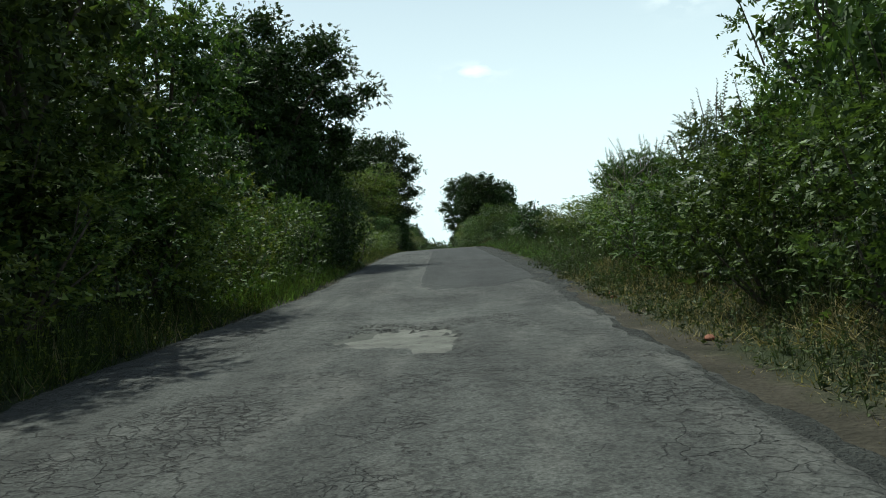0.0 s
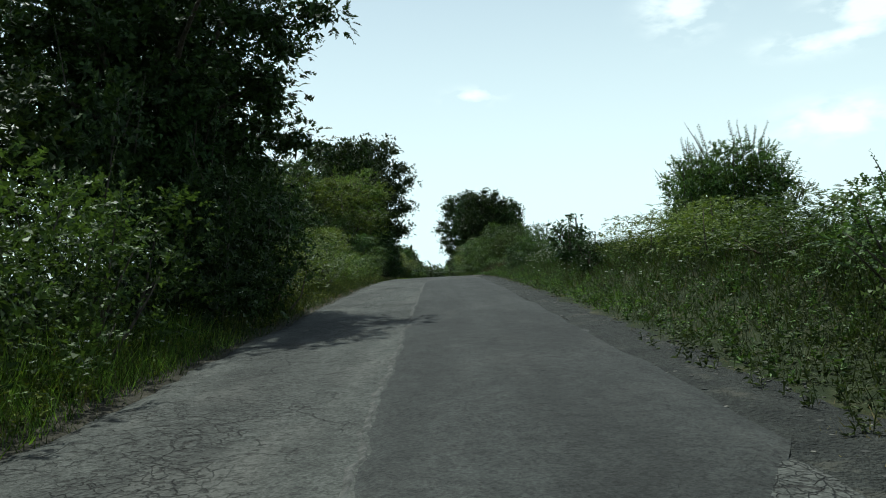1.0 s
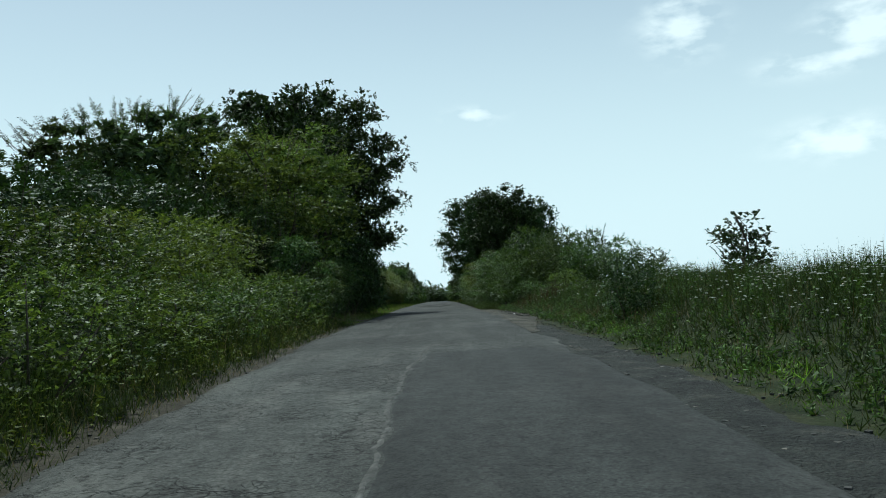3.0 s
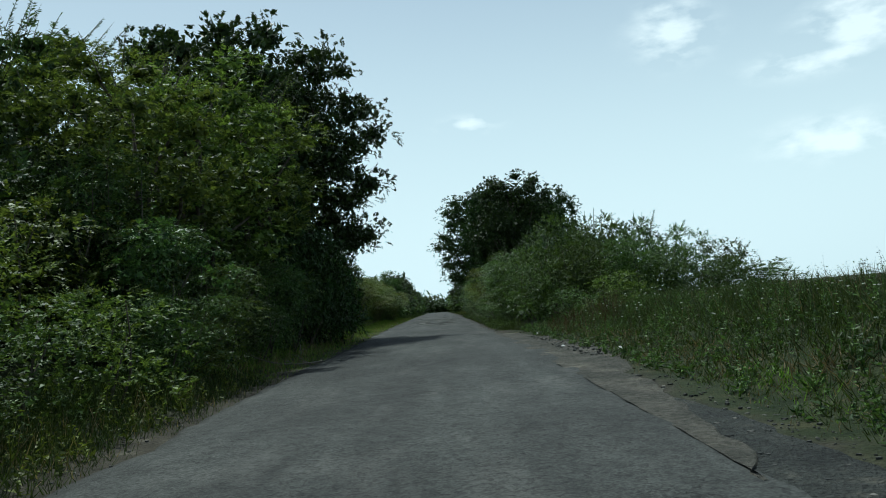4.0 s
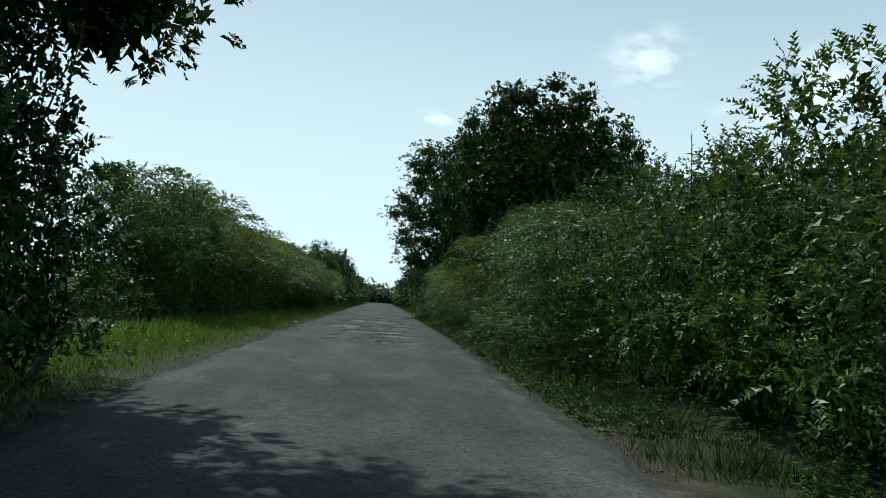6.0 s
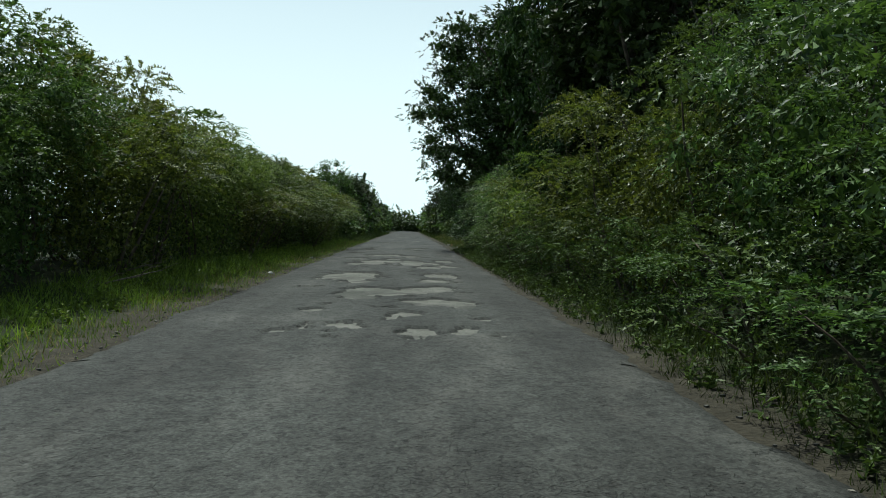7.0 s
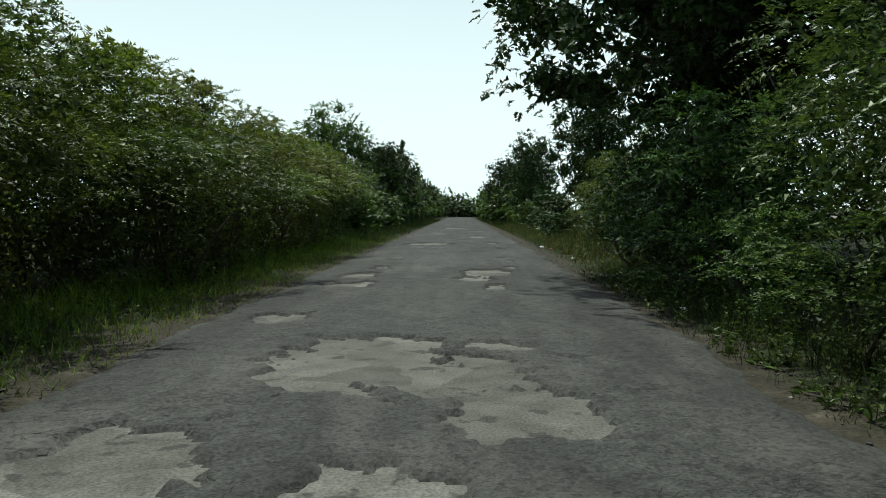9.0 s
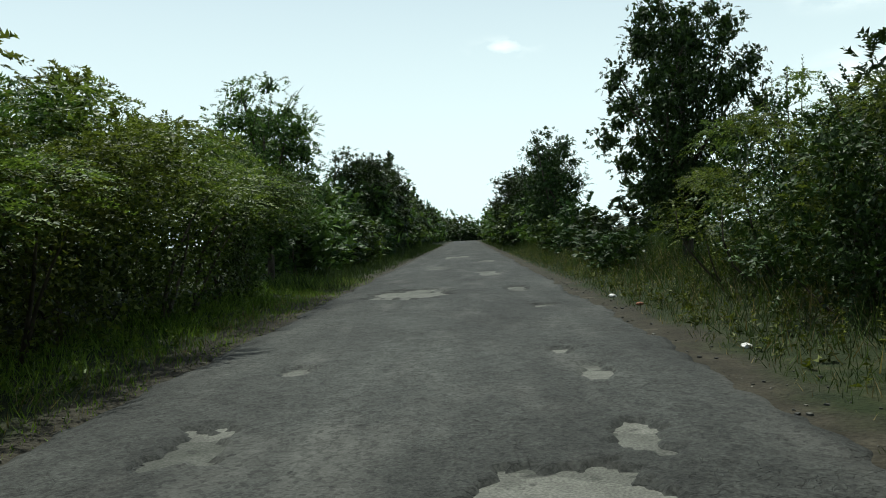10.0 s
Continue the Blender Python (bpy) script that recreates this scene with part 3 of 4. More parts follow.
def tube(points, radii, sides=6):
    pts = np.asarray(points, float)
    verts, faces = [], []
    for i, (p, r) in enumerate(zip(pts, radii)):
        d = unit(pts[min(i + 1, len(pts) - 1)] - pts[max(i - 1, 0)])
        a = unit(np.cross(d, (0.3, 0.9, 0.2)))
        b_ = np.cross(d, a)
        for k in range(sides):
            w = 2 * math.pi * k / sides
            verts.append(p + r * (math.cos(w) * a + math.sin(w) * b_))
    for i in range(len(pts) - 1):
        for k in range(sides):
            faces.append((i * sides + k, i * sides + (k + 1) % sides, (i + 1) * sides + (k + 1) % sides, (i + 1) * sides + k))
    faces.append(tuple(range(sides))[::-1])
    faces.append(tuple((len(pts) - 1) * sides + k for k in range(sides)))
    return verts, faces


def bent(rng, a, b_, n=5, sag=0.08):
    a, b_ = np.asarray(a, float), np.asarray(b_, float)
    t = np.linspace(0, 1, n)[:, None]
    w = rng.normal(size=3) * np.linalg.norm(b_ - a) * sag
    return a + (b_ - a) * t + w * np.sin(math.pi * t)


def joined(pieces):
    v, f, n = [], [], 0
    for pv, pf in pieces:
        v += list(pv)
        f += [tuple(i + n for i in q) for q in pf]
        n += len(pv)
    return v, f


def crown(rng, lobes, cores, count, per, twig, leaf, width, inner, inner_size, tiered=0.0, fill=0.4, broad=0.62, droop=0.25):
    """Leafy twigs over the upper side of each lobe, and larger leaves in the dark inside, with deep gaps between the lobes.
    lobes, cores: x, y, z, radius, flatness. Gives leaf bases, axes, faces, lengths, widths; the last `inner` are the inside ones."""
    lobes, cores = np.asarray(lobes, float), np.asarray(cores, float)
    rise = (lobes[:, 2] - lobes[:, 2].min()) / np.ptp(lobes[:, 2])
    share = lobes[:, 3] ** 2 * (1 - 0.7 * tiered * (1 - rise))
    pick = rng.choice(len(lobes), count, p=share / share.sum())
    d = unit(rng.normal(size=(count, 3)) + np.array([0, 0, 0.55 + 0.5 * tiered]))
    r = lobes[pick, 3][:, None] * (1 - 0.4 * rng.uniform(0, 1, (count, 1)) ** 2)
    o = lobes[pick, :3] + d * r * np.stack([np.ones(count), np.ones(count), lobes[pick, 4]], -1)
    w = d * 0.9 + rng.normal(size=(count, 3)) * 0.4 + np.array([0, 0, 0.1])
    w[:, 2] *= 1 - 0.6 * tiered
    w = unit(w)
    base, axis, face, L, W = sprays(rng, o, w, d, twig, per, leaf, width, droop)
    both = np.concatenate([lobes, cores])
    share = np.concatenate([fill * share / share.sum(), (1 - fill) * cores[:, 3] ** 2 / (cores[:, 3] ** 2).sum()])
    pick = rng.choice(len(both), inner, p=share)
    d = unit(rng.normal(size=(inner, 3)))
    reach = np.where(pick < len(lobes), rng.uniform(0.1, 0.6, inner), rng.uniform(0.3, 0.95, inner))[:, None]
    o = both[pick, :3] + d * both[pick, 3][:, None] * reach * np.stack([np.ones(inner), np.ones(inner), both[pick, 4]], -1)
    base = np.concatenate([base, o])
    axis = np.concatenate([axis, unit(rng.normal(size=(inner, 3)))])
    face = np.concatenate([face, unit(rng.normal(size=(inner, 3)))])
    L = np.concatenate([L, inner_size * rng.uniform(0.7, 1.3, inner)])
    W = np.concatenate([W, inner_size * broad * rng.uniform(0.7, 1.3, inner)])
    return base, axis, face, L, W


def shoots(rng, count, rad, low, high, long_, leaf, width, lean=(0, 0)):
    """Straight young shoots that stand out of the top, leafy all along: (leaf bases, axes, faces, L, W), wood pieces."""
    out_, wood = [], []
    for _ in range(count):
        a = rng.uniform(0, 2 * math.pi)
        r = rad * math.sqrt(rng.uniform(0, 1))
        p = np.array([r * math.cos(a), r * math.sin(a), low + (high - low) * (1 - (r / rad) ** 2)])
        d = unit(np.array([math.cos(a) * 0.35 + lean[0], math.sin(a) * 0.35 + lean[1], 1.0]) + rng.normal(size=3) * 0.15)
        l = long_ * rng.uniform(0.55, 1.2)
        out_.append(sprays(rng, p[None], d[None], d[None] + np.array([0, -0.8, 0.3]), l, int(16 * l / 0.8) + 4, leaf, width, 0.08))
        wood.append(tube([p - d * 0.3, p + d * l * 0.5, p + d * l * 0.98 - np.array([0, 0, 0.07 * l])], (0.012, 0.008, 0.003), 4))
    return [np.concatenate(c) for c in zip(*out_)], wood


def plant(name, label, category, group, stems, foliage, leaf_mat, limbs=(), twigs=()):
    """An Empty at the foot with its trunk or stems, its limbs and its leaves."""
    top = tagged(new(name), label, category, group)
    for nm, pieces in (("trunk" if limbs else "stem", stems), ("limb", limbs)):
        for q in pieces:
            part(nm, mesh_from(nm, *q, (BARK,), True), top)
    base, axis, face, L, W, rng, plain = foliage
    v, faces = leaf_mesh(base, axis, L, W, rng, 0.2, plain, face)
    marks = [0] * len(faces)
    if twigs:
        tv, tf = joined(twigs)
        faces += [tuple(i + len(v) for i in q) for q in tf]
        v = np.concatenate([v, np.array(tv)])
        marks += [1] * len(tf)
    part("crown" if limbs else "foliage", mesh_from("leaves", v, faces, (leaf_mat, BARK), indices=marks), top)
    return top


def make_shrub(seed, mat, name, label, leaf=0.085, width=0.05, count=560, per=9, n_shoots=12, shoot=0.7, inner=2300, spread=1.0, lean=(0, 0), twig=0.3, inner_size=0.115, coarse=False, belly=1.05, span=1.75, tiered=0.3, n_lobes=18, lobe=(0.34, 0.58), droop=0.25, low=0.3, core=1.0):
    """A bushy shrub about 3 m high and 3 m across: leafy lobes round a dark inside."""
    rng = np.random.default_rng(seed)
    lobes, stems = [], []
    for i in range(n_lobes):
        a = i * 2.4 + rng.uniform(-0.4, 0.4)
        h = low + (2.65 - low) * ((i + 0.5) / n_lobes) ** (0.8 if belly > 1.3 else 1.0) + rng.uniform(-0.2, 0.2)
        r = spread * (1.12 + 0.12 * tiered) * math.sqrt(max(0.06, 1 - ((h - belly) / span) ** 2)) * rng.uniform(0.72, 1.12)
        lobes.append((r * math.cos(a), r * math.sin(a), h, rng.uniform(*lobe), rng.uniform(0.6, 0.85) * (1 - 0.25 * tiered)))
        if i % 5 == 1:
            stems.append(tube(bent(rng, (0.12 * math.cos(a), 0.12 * math.sin(a), -0.25), lobes[-1][:3]), np.linspace(0.04, 0.01, 5), 5))
    cores = [(0, 0, h, r * spread * core, f) for h, r, f in ((0.5, 0.85, 0.65), (1.2, 0.92, 0.7), (1.9, 0.75, 0.75))]
    leaves = crown(rng, lobes, cores, count, per, twig, leaf, width, inner, inner_size, tiered, 0.4, 0.62, droop)
    wood = []
    if n_shoots:
        s, wood = shoots(rng, n_shoots, 1.2, 1.7, 2.9, shoot, leaf, width, lean)
        leaves = [np.concatenate(c) for c in zip(s, leaves)]
    plain = len(leaves[0]) if coarse else inner + count * per * 3 // 4
    return plant(name, label, "shrub", "roadside shrubs", stems, (*leaves, rng, plain), mat, (), wood)


def make_tree(seed, mat, name, label, height=11.0, radius=4.2, clear=2.2, n_blobs=70, count=2500, per=8, leaf=0.14, width=0.09, inner=12000, thick=0.26, group="roadside trees", lean=0.0, n_shoots=0, inner_size=0.28, dome=-0.1, lobe=(0.17, 0.29), boxy=2.6, tiered=0.0):
    """A broad tree: trunk, limbs into the crown, and leaf clumps with gaps between."""
    rng = np.random.default_rng(seed)
    lobes, limbs = [], []
    fork = clear + 0.25 * (height - clear)
    for i in range(n_blobs):
        a, t = i * 2.4 + rng.uniform(-0.3, 0.3), (i + 0.5) / n_blobs
        h = clear + 0.5 + (height - clear - 1.2) * t
        profile = (1 - abs(2 * t - 1 + dome) ** boxy) ** 0.5 if abs(2 * t - 1 + dome) < 1 else 0.1
        size = radius * rng.uniform(*lobe)
        r = (radius * profile - size * 0.6) * rng.uniform(0.62, 1.06)
        lobes.append((r * math.cos(a) + lean * h, r * math.sin(a), h + rng.uniform(-0.4, 0.4), size, rng.uniform(0.5, 0.78)))
        if i % 6 == 2:
            limbs.append(tube(bent(rng, (lean * fork, 0, fork * rng.uniform(0.7, 1.05)), lobes[-1][:3], 6), np.linspace(thick * 0.42, 0.03, 6), 6))
    cores = [(lean * height * 0.6, 0, clear + (height - clear) * f, radius * k, 0.8) for f, k in ((0.25, 0.5), (0.5, 0.62), (0.74, 0.52))]
    top = (lean * height * 0.8, 0, height * 0.8)
    trunk = [tube(np.array([(0, 0, -0.4), (0, 0, 0.15), (lean * 1, 0.05, 1.2), (lean * fork, -0.04, fork), top]), (thick * 1.5, thick * 1.15, thick, thick * 0.8, thick * 0.2), 9)]
    wood = []
    leaves = crown(rng, lobes, cores, count, per, 0.25 * min(1.0, height / 6), leaf, width, inner, inner_size, tiered, 0.68, 0.75)
    if n_shoots:
        s, wood = shoots(rng, n_shoots, radius * 0.8, height - 1.6, height - 0.4, 0.9 * min(1.0, height / 6), leaf, width, (0.5, 0.0))
        leaves = [np.concatenate(c) for c in zip(s, leaves)]
    return plant(name, label, "tree", group, trunk, (*leaves, rng, inner + count * per * 3 // 4), mat, limbs, wood)


KINDS = {}


def species(key, *makers):
    KINDS[key] = [[mk, None] for mk in makers]


turn_rng = np.random.default_rng(77)


def put(key, x, y, sx=1.0, sz=None, which=None, dz=0.0):
    """Plant one of a kind at x, y, its first one being the pattern for the copies."""
    sz = sx if sz is None else sz
    slot = KINDS[key][int(turn_rng.integers(len(KINDS[key]))) if which is None else which]
    m = Matrix.LocRotScale((x, y, float(ground_z(x, y)) + dz), Euler((0, 0, turn_rng.uniform(0, 6.28))), (sx, sx, sz))
    if slot[1] is None:
        slot[1] = slot[0]()
        slot[1].matrix_basis = m
        return slot[1]
    saved = slot[1].scale.copy()
    slot[1].scale = (1, 1, 1)
    ob = copy_thing(slot[1], m)
    slot[1].scale = saved
    return ob


species("hedge",
        lambda: make_shrub(1, LEAF_HEDGE, "hedge_shrub", "dense mid-green wild plum shrub with upright shoots"),
        lambda: make_shrub(2, LEAF_HEDGE, "hedge_shrub", "dense mid-green wild plum shrub with upright shoots", n_shoots=16),
        lambda: make_shrub(3, LEAF_HEDGE, "hedge_shrub", "dense mid-green wild plum shrub with upright shoots", leaf=0.095, width=0.06))
HEDGE_SHAPE = {"n_shoots": 0, "count": 860, "per": 12, "belly": 1.85, "span": 1.5, "tiered": 1.0, "n_lobes": 11, "lobe": (0.48, 0.82), "droop": 0.45, "low": 1.45, "leaf": 0.062, "width": 0.034, "twig": 0.33, "inner": 2600, "inner_size": 0.09}
species("thick",
        lambda: make_shrub(5, LEAF_SUNNY, "hedge_shrub", "dense billowing yellow-green hedge shrub", **HEDGE_SHAPE),
        lambda: make_shrub(6, LEAF_SUNNY, "hedge_shrub", "dense billowing yellow-green hedge shrub", **HEDGE_SHAPE),
        lambda: make_shrub(7, LEAF_HEDGE, "hedge_shrub", "dense billowing green hedge shrub", **HEDGE_SHAPE))
species("slope",
        lambda: make_shrub(8, LEAF_SUNNY, "hedge_shrub", "tall billowing yellow-green hedge shrub", **{**HEDGE_SHAPE, "count": 700, "leaf": 0.075, "width": 0.042, "inner": 1600, "coarse": True}),
        lambda: make_shrub(9, LEAF_HEDGE, "hedge_shrub", "tall billowing green hedge shrub", **{**HEDGE_SHAPE, "count": 700, "leaf": 0.075, "width": 0.042, "inner": 1600, "coarse": True}))
LOCUST_SHAPE = {"tiered": 1.0, "n_lobes": 11, "lobe": (0.38, 0.64), "droop": 0.5, "low": 0.6, "core": 0.92, "belly": 1.6, "span": 1.6, "leaf": 0.058, "width": 0.028, "count": 640, "per": 14, "twig": 0.34, "shoot": 0.7, "n_shoots": 5, "inner": 2300, "inner_size": 0.09}
species("locust",
        lambda: make_shrub(11, LEAF_LOCUST, "locust_shrub", "leafy green locust shrub with feathery sprays", **LOCUST_SHAPE),
        # same shrub with leaves coloured lighter, as if in the sun
        lambda: make_shrub(12, LEAF_SUNNY, "locust_shrub", "leafy locust shrub with feathery sprays in a lighter, sunlit-looking green", **LOCUST_SHAPE),
        lambda: make_shrub(13, LEAF_LOCUST, "locust_shrub", "leafy green locust shrub with feathery sprays", **LOCUST_SHAPE))
SPRIG_SHAPE = {**LOCUST_SHAPE, "count": 220, "n_lobes": 9, "inner": 900, "inner_size": 0.1, "leaf": 0.09, "width": 0.042, "twig": 0.5, "n_shoots": 0, "low": 0.25}
species("sprig",
        lambda: make_shrub(17, LEAF_LOCUST, "locust_shrub", "low green locust bush at the road edge", **SPRIG_SHAPE),
        lambda: make_shrub(18, LEAF_HEDGE, "locust_shrub", "low mid-green locust bush at the road edge", **SPRIG_SHAPE))
species("bramble",
        lambda: make_shrub(21, LEAF_SUNNY, "bramble_bush", "low yellow-green bramble mound on the bank", leaf=0.075, width=0.055, n_shoots=5, shoot=0.5, spread=1.25, count=400, inner=1000),
        lambda: make_shrub(22, LEAF_HEDGE, "bramble_bush", "low green bramble mound on the bank", leaf=0.075, width=0.055, n_shoots=5, shoot=0.5, spread=1.25, count=400, inner=1000))
species("willow",
        lambda: make_shrub(31, LEAF_WILLOW, "willow_bush", "tall grey-green willow bush bent by wind", leaf=0.11, width=0.03, count=600, n_shoots=26, shoot=0.8, lean=(0.35, 0)))
species("mound",
        lambda: make_shrub(15, LEAF_HEDGE, "locust_shrub", "rounded green shrub in a dense roadside thicket", leaf=0.085, width=0.045, count=600, per=10, n_shoots=3, shoot=0.5, twig=0.36, inner=2400),
        lambda: make_shrub(16, LEAF_LOCUST, "locust_shrub", "rounded glossy green shrub in a dense thicket", leaf=0.085, width=0.045, count=600, per=10, n_shoots=4, shoot=0.5, twig=0.36, inner=2400))
# back rows: dark oak leaf colour imitates the shaded depth of the hedge
species("back",
        lambda: make_shrub(45, LEAF_OAK, "hedge_shrub", "tall shrub in the back of the hedge, leaves coloured dark for shaded depth", leaf=0.105, width=0.065, count=400, per=7, n_shoots=2, inner=1500, inner_size=0.12, coarse=True),
        lambda: make_shrub(46, LEAF_OAK, "hedge_shrub", "tall shrub in the back of the hedge, leaves coloured dark for shaded depth", leaf=0.105, width=0.065, count=400, per=7, n_shoots=2, inner=1500, inner_size=0.12, coarse=True))
# undergrowth: tree shade is put into its dark leaf colour
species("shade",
        lambda: make_shrub(48, LEAF_OAK, "elder_shrub", "shrub with leaves coloured dark, as in shade under trees", leaf=0.1, width=0.062, count=480, per=8, n_shoots=4, inner=1800))
species("far",
        lambda: make_shrub(41, LEAF_HEDGE, "distant_shrub", "distant round green shrub along the lane", leaf=0.2, width=0.13, count=130, per=7, n_shoots=2, inner=430, inner_size=0.4, coarse=True),
        lambda: make_shrub(42, LEAF_OAK, "distant_shrub", "distant dark green shrub along the lane", leaf=0.2, width=0.13, count=130, per=7, n_shoots=2, inner=430, inner_size=0.4, coarse=True))
species("oak",
        lambda: make_tree(51, LEAF_OAK, "oak_tree", "large dark green oak with a broad clumpy crown"),
        lambda: make_tree(52, LEAF_OAK, "oak_tree", "large dark green oak with a broad clumpy crown", clear=1.8))
species("big_oak",
        lambda: make_tree(58, LEAF_OAK, "oak_tree", "large dark green oak whose crown hangs over the road", height=12.5, radius=5.0, clear=2.3, dome=0.0, boxy=4.0, n_blobs=100, count=5200, leaf=0.125, width=0.082, inner=42000, inner_size=0.18, thick=0.27),
        lambda: make_tree(59, LEAF_OAK, "oak_tree", "large dark green oak whose crown hangs over the road", height=11.0, radius=4.5, clear=1.7, n_blobs=90, count=4000, leaf=0.13, width=0.082, inner=36000, inner_size=0.18, thick=0.25))
species("low_oak",
        lambda: make_tree(55, LEAF_OAK, "oak_tree", "dark green oak with branches down to the shrubs", clear=1.0, n_blobs=84, count=2900, inner=20000, inner_size=0.22))
species("young_tree",
        lambda: make_tree(61, LEAF_OAK, "young_tree", "slender dark green roadside tree", height=6.5, radius=2.0, clear=0.2, n_blobs=54, count=1600, per=7, leaf=0.11, width=0.068, inner=8000, thick=0.1, inner_size=0.16, lobe=(0.26, 0.42)),
        lambda: make_tree(62, LEAF_HEDGE, "young_tree", "slender green roadside tree", height=6.5, radius=1.9, clear=0.5, n_blobs=40, count=1350, per=7, leaf=0.1, width=0.055, inner=6000, thick=0.1, n_shoots=16, inner_size=0.14, lobe=(0.24, 0.4)))
species("locust_tree",
        lambda: make_tree(67, LEAF_SUNNY, "locust_tree", "green locust tree with feathery leaf sprays", height=7.5, radius=2.3, clear=0.6, n_blobs=34, count=1150, per=11, tiered=1.0, leaf=0.078, width=0.036, inner=4500, thick=0.1, n_shoots=14, inner_size=0.15, lobe=(0.2, 0.34)))
species("willow_tree",
        lambda: make_tree(65, LEAF_WILLOW, "willow_tree", "grey-green willow with wind-blown top twigs", height=9.5, radius=2.8, clear=1.2, n_blobs=40, count=800, leaf=0.14, width=0.045, inner=5000, thick=0.14, n_shoots=40, lobe=(0.2, 0.34)))
species("sapling",
        lambda: make_tree(71, LEAF_OAK, "oak_sapling", "small dark oak sapling in the verge grass", height=2.4, radius=0.95, clear=-0.25, n_blobs=34, count=420, per=6, leaf=0.1, width=0.062, inner=700, thick=0.035, n_shoots=6, inner_size=0.11, lobe=(0.22, 0.36)))

rng = np.random.default_rng(5)
# left, from the start up to the first oak
for y in np.arange(-7, 4, 2.1):
    put("bramble", -5.6 + rng.uniform(-0.3, 0.3), y, rng.uniform(0.9, 1.1), 0.9)
    put("back", -7.2 + rng.uniform(-0.3, 0.3), y + 1, 1.2, rng.uniform(1.5, 2.1))
for x, y, s, sz in ((-5.2, 4.8, 1.0, 1.05), (-5.7, 0.6, 1.15, 1.15)):
    put("young_tree", x, y, s, sz, 1)
for y in np.arange(4.5, 17, 1.8):
    put("bramble", -4.75 + rng.uniform(-0.3, 0.2), y, rng.uniform(0.75, 0.95), rng.uniform(0.75, 0.98))
    put("back", -7.0 + rng.uniform(-0.5, 0.3), y + 0.7, 1.1, rng.uniform(1.0, 1.4))
for x, y, s in ((-9.2, -1.0, 1.0), (-10.5, 11.5, 1.15)):
    put("willow_tree", x, y, s)
put("big_oak", -6.2, 21.8, 0.92, 0.88, 1)
put("oak", -12.8, 17.5, 0.66, 0.7)
put("low_oak", -8.5, 25.0, 0.8, 0.85)
put("willow_tree", -10.3, 20.0, 0.8, 0.72)
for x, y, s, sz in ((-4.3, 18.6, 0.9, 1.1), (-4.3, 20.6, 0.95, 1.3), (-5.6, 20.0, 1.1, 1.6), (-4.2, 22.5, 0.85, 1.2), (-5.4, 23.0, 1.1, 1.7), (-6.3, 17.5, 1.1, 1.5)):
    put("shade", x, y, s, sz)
# left bank between the two oaks
for y in np.arange(24.6, 57, 1.9):
    put("bramble", -4.8 + rng.uniform(-0.3, 0.2), y, rng.uniform(0.6, 0.8), rng.uniform(0.4, 0.6))
    put("bramble", -6.7 + rng.uniform(-0.4, 0.3), y + 0.8, rng.uniform(0.9, 1.1), np.interp(y, (25, 30, 36, 45, 57), (0.45, 0.5, 0.6, 0.75, 1.0)))
    if y > 38:
        put("back", -9.0 + rng.uniform(-0.5, 0.4), y, 1.2, np.interp(y, (38, 46, 57), (0.9, 1.1, 1.5)))
put("hedge", -7.6, 28.5, 0.9, 1.0, 1)
put("young_tree", -6.5, 35.2, 0.95, 0.66, 1)
put("young_tree", -8.3, 36.0, 1.0, 0.62, 1)
for x, y, s, sz in ((-16.2, 64.0, 1.1, 0.92), (-13.3, 63.0, 1.1, 0.95), (-10.6, 62.5, 1.1, 0.95), (-8.4, 66.0, 1.0, 0.85)):
    put("willow_tree", x, y, s, sz)
for x, y, s, sz in ((-5.4, 57.0, 1.1, 1.15), (-7.2, 57.5, 1.2, 1.5)):
    put("locust", x, y, s, sz)
for x, y, s, sz in ((-6.5, 59.6, 1.15, 0.95), (-6.0, 63.0, 1.25, 1.1), (-5.7, 66.4, 1.25, 1.14), (-9.8, 61.5, 1.1, 1.05)):
    put("locust_tree", x, y, s, sz)
for y in np.arange(56, 75, 2.2):
    put("back", -8.6 + rng.uniform(-0.3, 0.3), y, 1.2, rng.uniform(1.3, 1.7))
    put("shade", -6.9 + rng.uniform(-0.3, 0.3), y + 1.1, 1.0, rng.uniform(1.0, 1.3))
for x, y, s, sz in ((-4.5, 55.6, 0.7, 0.6), (-4.7, 57.8, 0.8, 0.75), (-5.0, 60.0, 0.85, 0.85), (-4.8, 62.4, 0.7, 0.6), (-4.9, 64.8, 0.85, 1.0), (-4.8, 67.2, 0.8, 0.9)):
    put("locust", x, y, s, sz)
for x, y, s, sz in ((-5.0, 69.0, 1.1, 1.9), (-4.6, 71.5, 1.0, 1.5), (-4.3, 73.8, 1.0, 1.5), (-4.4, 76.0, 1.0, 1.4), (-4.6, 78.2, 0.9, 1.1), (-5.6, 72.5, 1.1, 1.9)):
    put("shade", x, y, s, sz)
put("big_oak", -5.9, 75.8, 1.0, 1.14, 1)
put("oak", -9.5, 79.0, 1.0, 1.12)
put("oak", -7.9, 71.0, 0.95, 1.1)
